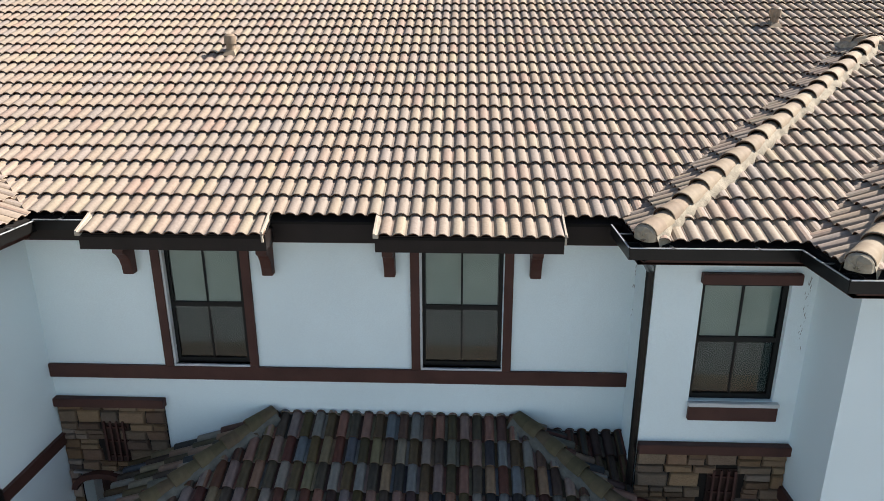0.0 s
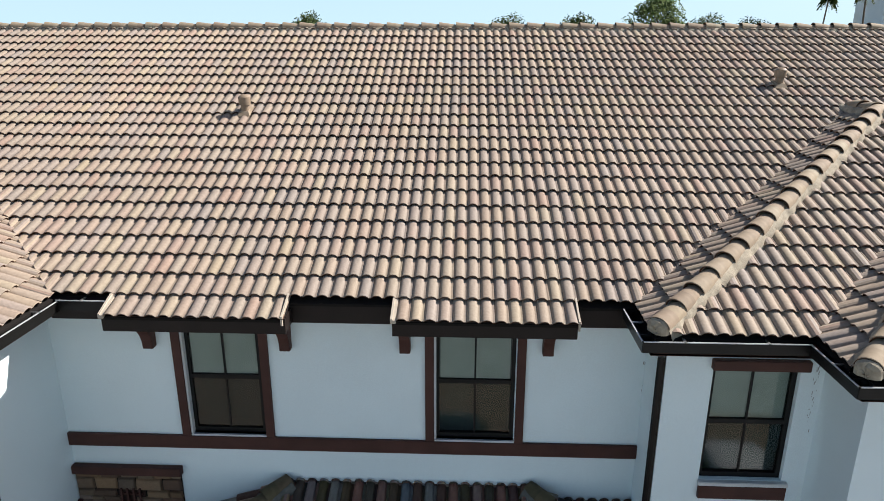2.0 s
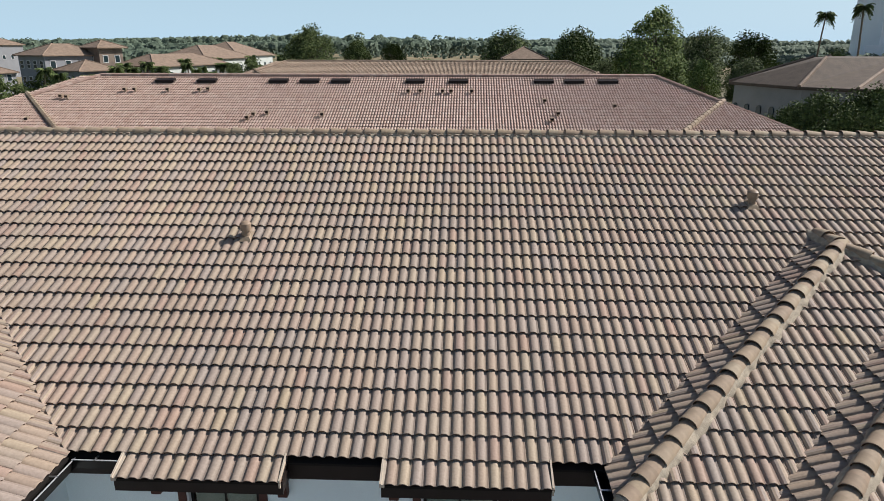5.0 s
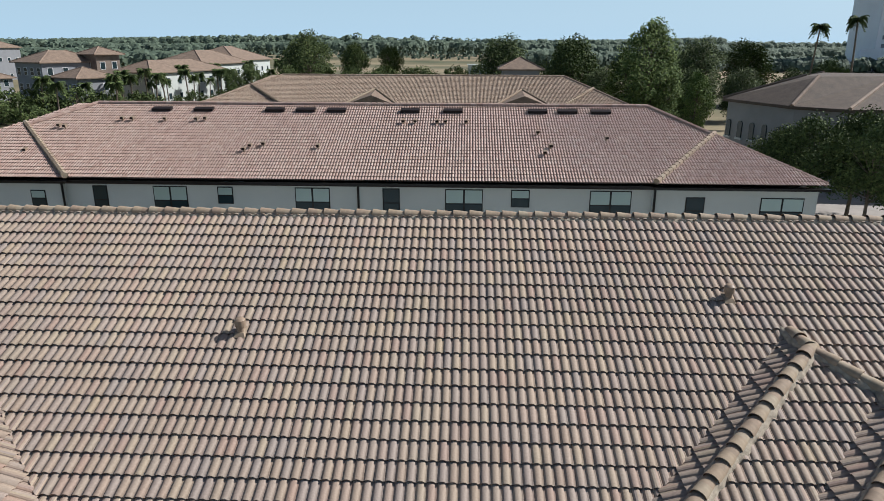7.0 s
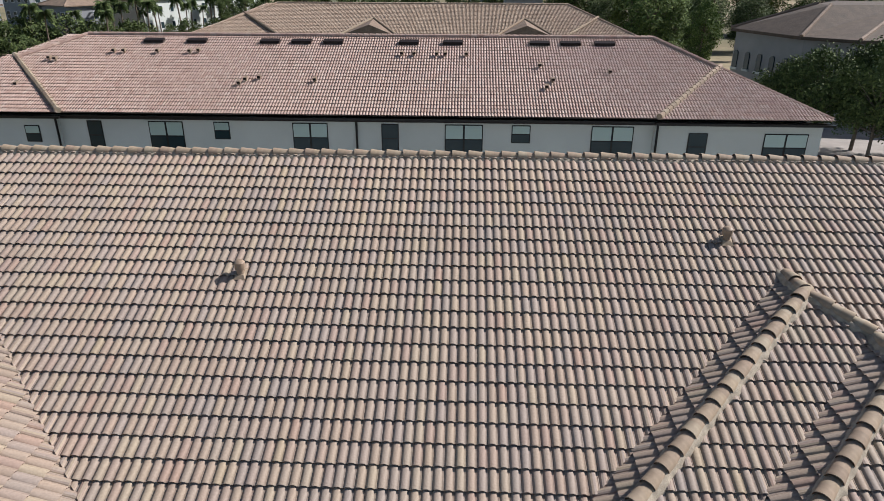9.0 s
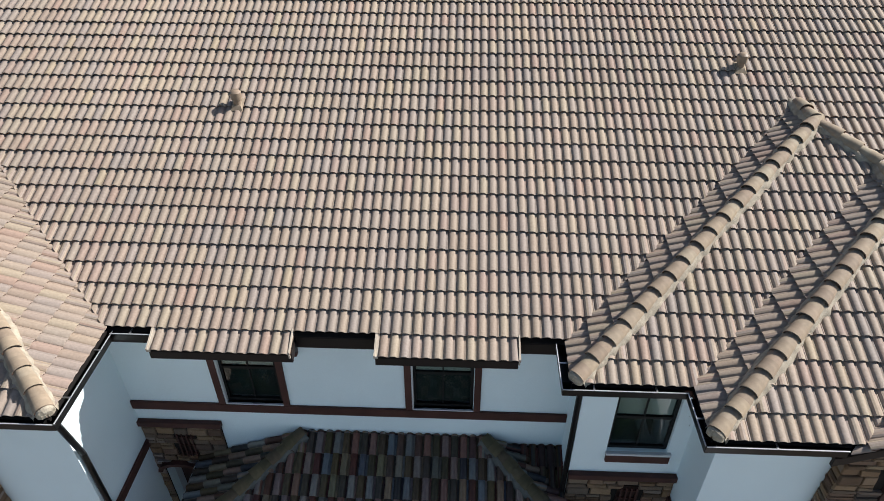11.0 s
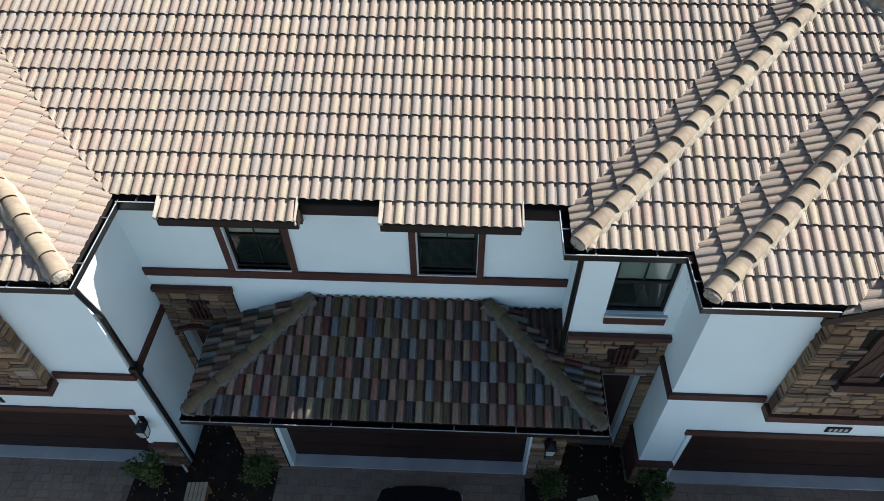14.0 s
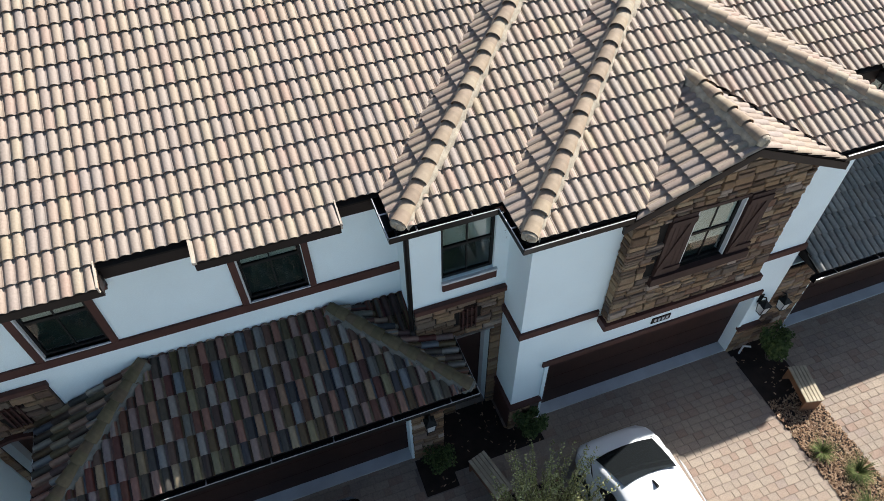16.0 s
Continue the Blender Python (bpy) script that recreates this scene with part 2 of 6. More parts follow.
def part(name, shape, mat, parent=None, label="", smooth=False, bevel=0.0, kind=""):
    me = shape if isinstance(shape, bpy.types.Mesh) else shape.mesh(name, mat, smooth)
    if bevel:
        bm = bmesh.new()
        bm.from_mesh(me)
        bmesh.ops.remove_doubles(bm, verts=bm.verts, dist=1e-5)
        bmesh.ops.recalc_face_normals(bm, faces=bm.faces)
        bmesh.ops.bevel(bm, geom=bm.edges, offset=bevel, segments=2, affect="EDGES", clamp_overlap=True)
        bm.to_mesh(me)
        bm.free()
    ob = new(name, me)
    if parent is not None:
        ob.parent = parent
    return tagged(ob, label, kind=kind)


def thing(name, label, category, x=0, y=0, z=0, group="", kind=""):
    ob = new(name)
    ob.location = (x, y, z)
    return tagged(ob, label, category, group, kind)


def welded(bm_mesh):
    """Joins touching boxes into one skin."""
    bm = bmesh.new()
    bm.from_mesh(bm_mesh)
    bmesh.ops.remove_doubles(bm, verts=bm.verts, dist=1e-4)
    bm.to_mesh(bm_mesh)
    bm.free()
    return bm_mesh


def fixed(bm_mesh):
    bm = bmesh.new()
    bm.from_mesh(bm_mesh)
    bmesh.ops.recalc_face_normals(bm, faces=bm.faces)
    bm.to_mesh(bm_mesh)
    bm.free()
    return bm_mesh


def wall_cells(x0, x1, z0, z1, holes):
    """The rectangles of a wall round its holes (xa, xb, za, zb)."""
    xs = sorted({x0, x1, *(min(max(v, x0), x1) for h in holes for v in h[:2])})
    zs = sorted({z0, z1, *(min(max(v, z0), z1) for h in holes for v in h[2:])})
    out = []
    for xa, xb in zip(xs, xs[1:]):
        run = None
        for za, zb in zip(zs, zs[1:]):
            if any(h[0] <= (xa + xb) / 2 <= h[1] and h[2] <= (za + zb) / 2 <= h[3] for h in holes):
                run = None
                continue
            if run is not None and abs(out[run][3] - za) < 1e-6:
                out[run] = (xa, xb, out[run][2], zb)
            else:
                out.append((xa, xb, za, zb))
                run = len(out) - 1
    return out


def wall_front(shape, x0, x1, y, thick, z0, z1, holes=()):
    for xa, xb, za, zb in wall_cells(x0, x1, z0, z1, holes):
        shape.box(xa, xb, y, y + thick, za, zb)
    return shape


# ---- roof tiles ----
PITCH, RUN = 0.1555, 0.3287
SLOPE = 0.4167
EXPO = RUN * math.hypot(1, SLOPE)
# across one barrel and the pan beside it, with the small rib of the side lap
PROFILE = [(0.0, -0.006), (0.009, 0.007), (0.030, 0.021), (0.062, 0.027), (0.094, 0.021), (0.115, 0.007), (0.124, -0.006), (0.134, -0.008), (0.141, -0.004), (0.1555, -0.006)]
ROUND = [(0.0, -0.020), (0.007, 0.014), (0.026, 0.037), (0.060, 0.047), (0.094, 0.037), (0.113, 0.014), (0.122, -0.020), (0.1555, -0.022)]
SOFT = [(0.0, -0.006), (0.018, 0.018), (0.060, 0.030), (0.102, 0.018), (0.124, -0.008), (0.1555, -0.008)]


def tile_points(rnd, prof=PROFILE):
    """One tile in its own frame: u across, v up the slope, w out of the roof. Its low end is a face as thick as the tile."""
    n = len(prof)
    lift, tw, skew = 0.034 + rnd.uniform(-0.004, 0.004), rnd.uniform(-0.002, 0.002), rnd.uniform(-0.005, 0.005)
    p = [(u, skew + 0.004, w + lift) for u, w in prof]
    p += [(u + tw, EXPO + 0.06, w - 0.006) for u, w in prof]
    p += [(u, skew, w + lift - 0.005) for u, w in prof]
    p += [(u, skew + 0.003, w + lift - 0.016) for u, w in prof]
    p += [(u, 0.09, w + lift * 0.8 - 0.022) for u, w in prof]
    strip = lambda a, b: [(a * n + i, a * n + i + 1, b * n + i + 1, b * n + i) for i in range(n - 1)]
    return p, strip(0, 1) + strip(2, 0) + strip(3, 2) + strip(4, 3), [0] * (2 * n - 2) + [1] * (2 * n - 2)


def clip(poly, planes):
    for a, b, c in planes:
        out = []
        for i, p in enumerate(poly):
            q = poly[i - 1]
            dp, dq = a * p[0] + b * p[1] - c, a * q[0] + b * q[1] - c
            if (dp >= 0) != (dq >= 0):
                k = dq / (dq - dp)
                out.append(tuple(q[j] + k * (p[j] - q[j]) for j in range(3)))
            if dp >= 0:
                out.append(p)
        poly = out
        if len(poly) < 3:
            return []
    return poly


def tiled(name, eave, across, slope, planes, u_range, rows, mat, parent, singles=None, start=0, prof=PROFILE, expo=EXPO, label="", seed=1, phase=0.0, other=None):
    """Tiles on one plane of a roof. eave: a point of the eave line; across: its direction in plan; the plane rises to the left of it.
    planes: half planes (a, b, c) with a*u + b*run >= c, run being the way in plan from the eave. singles: a test of (u, row) for tiles that are objects. other: the material of every second barrel."""
    rnd = random.Random(seed)
    ux, uy = across
    run = 1 / math.hypot(1, slope)
    u3, v3 = Vector((ux, uy, 0)), Vector((-uy * run, ux * run, slope * run))
    w3 = u3.cross(v3)
    base = Matrix((u3, v3, w3)).transposed().to_4x4()
    base.translation = Vector(eave)
    tight = [(a, b * run, c) for a, b, c in planes]
    mats = (mat, other or mat)
    shapes, shared = (Shape(), Shape()), ([], [])
    if singles:
        for side in (0, 1):
            for k in range(6):
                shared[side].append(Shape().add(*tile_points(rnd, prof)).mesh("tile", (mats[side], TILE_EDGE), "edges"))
    k0, k1 = math.floor((u_range[0] - phase) / PITCH), math.ceil((u_range[1] - phase) / PITCH)
    count = 0
    for row in range(start, rows):
        v0 = row * expo
        for k in range(k0, k1):
            u0, side = k * PITCH + phase, (k + row) % 2 if other else 0
            corners = [(u0, v0), (u0 + PITCH, v0), (u0, v0 + expo), (u0 + PITCH, v0 + expo)]
            worst = [min(a * u + b * v - c for u, v in corners) for a, b, c in tight]
            best = [max(a * u + b * v - c for u, v in corners) for a, b, c in tight]
            if best and min(best) <= 0:
                continue
            whole = not worst or min(worst) >= 0
            if whole and singles and count < 300 and singles(u0, row):
                ob = new("tile", shared[side][rnd.randrange(6)])
                ob.parent = parent
                ob.matrix_basis = base @ Matrix.Translation((u0, v0, rnd.uniform(-0.001, 0.002)))
                count += 1
                continue
            p, f, e = tile_points(rnd, prof)
            p = [(u0 + a, v0 + b, c) for a, b, c in p]
            if whole:
                shapes[side].add([base @ Vector(q) for q in p], f, e)
            else:
                for face, one in zip(f, e):
                    poly = clip([p[i] for i in face], tight)
                    if poly:
                        shapes[side].add([base @ Vector(q) for q in poly], [tuple(range(len(poly)))], [one])
    if other:
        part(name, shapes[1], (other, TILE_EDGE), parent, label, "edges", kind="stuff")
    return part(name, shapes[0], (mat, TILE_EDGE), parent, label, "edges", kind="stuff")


def cap_mesh(radius, length, mat, rnd):
    """One half-round cap tile along +x: wide and thick at its low end, tapering under the next one."""
    s, n = Shape(), 10
    ring = lambda x, r, up: [(x, -r * math.cos(i * math.pi / n), r * 0.92 * math.sin(i * math.pi / n) + up) for i in range(n + 1)]
    rings = [ring(0.010, radius - 0.020, 0.024), ring(0.0, radius - 0.005, 0.026), ring(0.006, radius, 0.028), ring(length * 0.5, radius * 0.93, 0.013), ring(length, radius * 0.84, -0.006)]
    m = n + 1
    for k, (a, b) in enumerate(zip(rings, rings[1:])):
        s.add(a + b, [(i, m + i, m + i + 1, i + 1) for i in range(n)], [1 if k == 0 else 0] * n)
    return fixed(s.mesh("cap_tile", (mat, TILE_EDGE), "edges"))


def caps(low, high, radius, mat, parent, step=0.352, end=True, mortar=None, seed=3, first=0.08):
    """A row of cap tiles from a hip's low end to its high end, on a bed of mortar squeezed out at the sides."""
    rnd = random.Random(seed)
    mortar = mortar or MORTAR
    low, high = Vector(low), Vector(high)
    x = (high - low).normalized()
    if end:
        low = low + x * first
    length = (high - low).length
    y = Vector((0, 0, 1)).cross(x).normalized()
    turn = Matrix((x, y, x.cross(y))).transposed().to_4x4()
    me = [cap_mesh(radius, step + 0.04, mat, rnd) for _ in range(2)]
    for i in range(max(1, round(length / step))):
        ob = new("cap_tile", me[i % 2])
        ob.parent = parent
        ob.matrix_basis = Matrix.Translation(low + x * (i * step + rnd.uniform(-0.006, 0.006))) @ turn @ pose(0, rnd.uniform(-0.006, 0.006), 0, rnd.uniform(-3, 3), rnd.uniform(-0.8, 0.8), rnd.uniform(-1.5, 1.5))
    bed, n = Shape(), max(2, round(length / 0.05))
    pts, w = [], radius * 1.02
    wl = wr = w
    for i in range(n + 1):
        c = low + x * (length * i / n)
        wl, wr = [max(w - 0.01, min(w + 0.055, 0.7 * q + 0.3 * (w + rnd.uniform(-0.03, 0.08)))) for q in (wl, wr)]
        hl, hr = rnd.uniform(-0.004, 0.012), rnd.uniform(-0.004, 0.012)
        pts += [turn @ Vector((0, -wl - 0.012, -0.11)) + c, turn @ Vector((0, -wl, -0.035 + hl)) + c, turn @ Vector((0, -w * 0.85, 0.035)) + c, turn @ Vector((0, w * 0.85, 0.035)) + c, turn @ Vector((0, wr, -0.035 + hr)) + c, turn @ Vector((0, wr + 0.012, -0.11)) + c]
    bed.add(pts, [(6 * i + j, 6 * i + j + 1, 6 * i + j + 7, 6 * i + j + 6) for i in range(n) for j in range(5)])
    part("mortar_bed", bed, mortar, parent, smooth=True)
    if end:
        s, n, r = Shape(), 10, radius - 0.008
        rows = []
        for out, q in ((0.0, 1.0), (-0.035, 0.93), (-0.06, 0.6), (-0.065, 0.15)):
            rows.append([low + turn @ Vector((out + rnd.uniform(-0.010, 0.006), -r * q * math.cos(i * math.pi / n), max(-0.05, r * 0.92 * q * math.sin(i * math.pi / n) + 0.022 - (0.05 if i in (0, n) else 0)))) for i in range(n + 1)])
        m = n + 1
        for k in range(3):
            s.add(rows[k] + rows[k + 1], [(i, i + 1, m + i + 1, m + i) for i in range(n)])
        s.add(rows[3], [tuple(range(n + 1))])
        fixed(part("cap_end", s, mortar, parent, "rough grey mortar plug").data)


# ---- the townhouse: roof ----
BAY = 15.24
EAVE_Y, EAVE_Z = 7.11, 6.62            # low edge of the eyebrow courses
MAIN_Y, WING_Z = 7.40, 6.74            # low edge of the main courses, and the height of all wing eaves
RIDGE_Y = 14.79
RIDGE_Z = EAVE_Z + SLOPE * (RIDGE_Y - EAVE_Y)
MID_X, WING_X, RIGHT_X = 1.87, 3.47, 10.45
MID_Y, WING_Y = 6.63, 5.79
MID_RIDGE, WING_RIDGE = (MID_X + RIGHT_X) / 2, (WING_X + RIGHT_X) / 2
MID_RUN, WING_RUN = MID_RIDGE - MID_X, WING_RIDGE - WING_X
X_MIN, X_MAX = -15.5, 24.5

house = thing("townhouse", "white stucco two-storey townhouse row with tan tile roofs", "house")
roof = part("roof", Shape().box(X_MIN + 0.3, X_MAX - 0.3, 8.2, 2 * RIDGE_Y - 8.2, 6.2, 6.5), UNDERLAY, house, "tan concrete barrel-tile roof with hips and valleys")


def deck(points, drop=0.03, thick=0.03):
    """A sheet of black underlay just below the tiles."""
    n = len(points)
    s = Shape()
    s.add([(x, y, z - drop) for x, y, z in points] + [(x, y, z - drop - thick) for x, y, z in points], [tuple(range(n)), tuple(range(2 * n - 1, n - 1, -1))] + [(i, n + i, n + (i + 1) % n, (i + 1) % n) for i in range(n)])
    fixed(part("underlay", s, UNDERLAY, roof).data)


def main_z(y):
    return EAVE_Z + SLOPE * (y - EAVE_Y)


for bay in (-1, 0, 1):
    d = bay * BAY
    ox = -0.79 + d
    left_eave = RIGHT_X - BAY + d
    lo, hi = max(MID_RIDGE - BAY + d, X_MIN), min(MID_RIDGE + d, X_MAX)
    planes = [(1, 1, left_eave - ox + MAIN_Y - EAVE_Y - 0.01), (-1, 1, -(MID_X + d - ox) + MAIN_Y - EAVE_Y - 0.01), (1, 0, lo - ox), (-1, 0, ox - hi), (0, -1, EAVE_Y - RIDGE_Y)]
    near = (lambda u, row: -11.5 * PITCH <= u <= 12.5 * PITCH and row <= 12) if bay == 0 else None
    tiled("tile_field", (ox, EAVE_Y, EAVE_Z), (1, 0), SLOPE, planes, (lo - ox, hi - ox), 24, TILE, roof, near, 1, seed=10 + bay)
    for u0 in (-21, 0):
        planes = [(1, 0, u0 * PITCH), (-1, 0, -(u0 + 13) * PITCH)]
        tiled("eyebrow_tiles", (ox, EAVE_Y, EAVE_Z), (1, 0), SLOPE, planes, (u0 * PITCH, (u0 + 13) * PITCH), 1, TILE, roof, None, 0, seed=20 + bay)
        xa, xb = ox + u0 * PITCH, ox + (u0 + 13) * PITCH
        deck([(xa, EAVE_Y + 0.02, EAVE_Z + 0.008), (xb, EAVE_Y + 0.02, EAVE_Z + 0.008), (xb, MAIN_Y + 0.05, main_z(MAIN_Y + 0.05)), (xa, MAIN_Y + 0.05, main_z(MAIN_Y + 0.05))], 0.01)
    half = (min(MID_RIDGE + d, X_MAX), MAIN_Y + MID_RUN)
    deck([(max(left_eave, X_MIN), MAIN_Y, main_z(MAIN_Y)), (min(MID_X + d, X_MAX), MAIN_Y, main_z(MAIN_Y)), (hi, MAIN_Y + max(0, hi - MID_X - d), main_z(MAIN_Y + max(0, hi - MID_X - d))), (hi, RIDGE_Y, RIDGE_Z), (lo, RIDGE_Y, RIDGE_Z), (lo, MAIN_Y + max(0, left_eave - lo), main_z(MAIN_Y + max(0, left_eave - lo)))])
# the far side of the main ridge
tiled("tile_field", (X_MAX, 2 * RIDGE_Y - MAIN_Y, WING_Z), (-1, 0), SLOPE, [(0, -1, MAIN_Y - RIDGE_Y)], (0, X_MAX - X_MIN), 24, TILE, roof, None, 0, SOFT, seed=5)
deck([(X_MIN, RIDGE_Y, RIDGE_Z), (X_MAX, RIDGE_Y, RIDGE_Z), (X_MAX, 2 * RIDGE_Y - MAIN_Y, WING_Z), (X_MIN, 2 * RIDGE_Y - MAIN_Y, WING_Z)])
caps((X_MIN, RIDGE_Y, RIDGE_Z - 0.02), (X_MAX, RIDGE_Y, RIDGE_Z - 0.02), 0.125, CAP, roof, 0.359, first=0.13)

G_X, G_HALF, G_Y, G_Z, G_SLOPE = 6.98, 1.97, 5.70, 6.60, 0.43


def wing_roof(d):
    """The hip roofs over one pair of wings, and the small gable."""
    z = WING_Z
    deep = lambda r: z + SLOPE * r
    m, w = MID_RUN, WING_RUN
    P = lambda name, eave, across, planes, u, rows, seed, slope=SLOPE: tiled(name, eave, across, slope, planes, u, rows, TILE, roof, None, 0, seed=seed)
    P("wing_tiles", (MID_X + d, MAIN_Y, z), (0, -1), [(1, 1, -0.01), (-1, -1, -(MAIN_Y - MID_Y)), (0, -1, -m)], (-m, 1), 14, 31)
    P("wing_tiles", (MID_X + d, MID_Y, z), (1, 0), [(1, -1, 0), (-1, 1, -(WING_X - MID_X) - 0.01), (-1, -1, -(2 * MID_RUN)), (0, -1, -m)], (0, 6), 14, 32)
    P("wing_tiles", (WING_X + d, MID_Y, z), (0, -1), [(1, 1, -0.01), (-1, -1, -(MID_Y - WING_Y)), (0, -1, -w)], (-w, 1), 12, 33)
    P("wing_tiles", (WING_X + d, WING_Y, z), (1, 0), [(1, -1, 0), (-1, 0, WING_X - G_X), (-1, 0.926, WING_X - 5.30), (-1, -1, -2 * w)], (0, 4), 12, 34)
    P("wing_tiles", (WING_X + d, WING_Y, z), (1, 0), [(1, 0, G_X - WING_X), (1, 0.926, 8.69 - WING_X), (-1, -1, -2 * w)], (3, 7), 12, 35)
    P("wing_tiles", (RIGHT_X + d, WING_Y, z), (0, 1), [(1, -1, 0), (-1, 1, -(MAIN_Y - WING_Y) - 0.01), (0, -1, -w)], (0, 6), 12, 36)
    P("wing_tiles", (RIGHT_X + d, WING_Y, z), (0, 1), [(1, -1, MID_Y - WING_Y), (-1, 1, -(MAIN_Y - WING_Y) - 0.01), (0, 1, w), (0, -1, -m)], (3, 7), 14, 37)
    gl, gr = G_X - G_HALF + d, G_X + G_HALF + d
    P("gable_tiles", (gl, 8.0, G_Z), (0, -1), [(-1, 0, -(8.0 - G_Y)), (1, 1.08, 2.43), (0, -1, -G_HALF)], (0, 2.4), 6, 38, G_SLOPE)
    P("gable_tiles", (gr, G_Y, G_Z), (0, 1), [(1, 0, 0), (-1, 1.08, 0.13), (0, -1, -G_HALF)], (0, 2.4), 6, 39, G_SLOPE)
    A, B, C = (MID_X + d, MID_Y), (MID_RIDGE + d, MID_Y + m), (MID_RIDGE + d, MAIN_Y + m)
    D, E, F = (WING_X + d, WING_Y), (WING_RIDGE + d, WING_Y + w), (WING_RIDGE + d, MID_Y + w + 0.0)
    R = (RIGHT_X + d, WING_Y)
    deck([(*A, z), (*B, deep(m)), (*C, deep(m)), (MID_X + d, MAIN_Y, z)])
    deck([(*A, z), (WING_X + d, MID_Y, z), (*F, deep(w)), (*B, deep(m))])
    deck([(*D, z), (*E, deep(w)), (*F, deep(w)), (WING_X + d, MID_Y, z)])
    gz = G_Z + G_SLOPE * G_HALF
    gb = WING_Y + (gz - z) / SLOPE
    deck([(*D, z), (gl + 0.15, WING_Y, z), (G_X + d, gb, gz), (G_X + d, WING_Y + w, deep(w)), (*E, deep(w))][:4] + [(*E, deep(w))])
    deck([(gr - 0.15, WING_Y, z), (*R, z), (*E, deep(w)), (G_X + d, WING_Y + w - 0.1, deep(w - 0.1)), (G_X + d, gb, gz)])
    deck([(*R, z), (RIGHT_X + d, MAIN_Y, z), (*C, deep(m)), (*B, deep(m)), (*F, deep(w)), (*E, deep(w))])
    deck([(gl, G_Y + 0.02, G_Z), (G_X + d, G_Y + 0.02, gz), (G_X + d, gb, gz), (gl + 0.1, WING_Y, G_Z + 0.045)])
    deck([(gr, G_Y + 0.02, G_Z), (G_X + d, G_Y + 0.02, gz), (G_X + d, gb, gz), (gr - 0.1, WING_Y, G_Z + 0.045)])
    up = 0.035
    C_ = lambda a, b, za, zb, end=True, r=0.125, k=3: caps((*a, za + up), (*b, zb + up), r, CAP, roof, end=end, seed=k)
    C_(A, B, z, deep(m), k=4)
    C_(D, E, z, deep(w), k=5)
    C_(R, E, z, deep(w), k=6)
    C_(B, (C[0], C[1] + 0.1), deep(m), deep(m), False, k=7)
    C_(F, B, deep(w), deep(m), False, k=8)
    C_(E, F, deep(w), deep(w), False, k=9)
    C_((G_X + d, G_Y), (G_X + d, gb + 0.1), gz, gz, True, 0.11, 10)


for d in (-BAY, 0.0):
    wing_roof(d)


def roof_vent(x, y):
    """A short tile-coloured vent pipe with a square hood."""
    z = main_z(y)
    v = thing("roof_vent", "tan painted metal plumbing vent standing out of the roof tiles", "vent", x, y, z, group="vents on the main roof")
    part("pipe", Shape().tube((0, 0, -0.03), (0, 0, 0.24), 0.07, 0.07, 14, False), VENT, v, smooth=True)
    part("hood", Shape().tube((0, 0, 0.15), (0, 0, 0.27), 0.095, 0.098, 16).tube((0, 0, 0.27), (0, 0, 0.31), 0.098, 0.06, 16), VENT, v, smooth="edges")
    part("flashing", Shape().add([(-0.11, -0.13, -0.03), (0.11, -0.13, -0.03), (0.11, 0.12, 0.10), (-0.11, 0.12, 0.10), (-0.07, -0.07, 0.05), (0.07, -0.07, 0.05), (0.07, 0.07, 0.10), (-0.07, 0.07, 0.10)], [(0, 1, 5, 4), (1, 2, 6, 5), (2, 3, 7, 6), (3, 0, 4, 7), (4, 5, 6, 7)]), CAP, v, "tan flashing")
    return v


roof_vent(-3.70, 11.42)
roof_vent(5.33, 12.43)

# ---- the townhouse: walls ----
COURT = 0.12            # height of the paved court in front of the garages
WALL_Y, MID_WALL_Y, FRONT_Y = 7.83, 7.08, 6.30
SIDE_L, STEP_X, SIDE_R, WING_END = -5.21, 2.17, 3.89, 10.03
W1, W2, W3 = (-3.545, -2.585, 4.70, 6.25), (-0.392, 0.603, 4.70, 6.25), (2.69, 3.63, 4.74, 6.16)
W4 = (6.69, 7.56, 4.58, 5.98)
GAR = (4.54, 9.50, 0.0, 2.24)
GAR_C = (-3.10, 1.78, 0.0, 2.20)


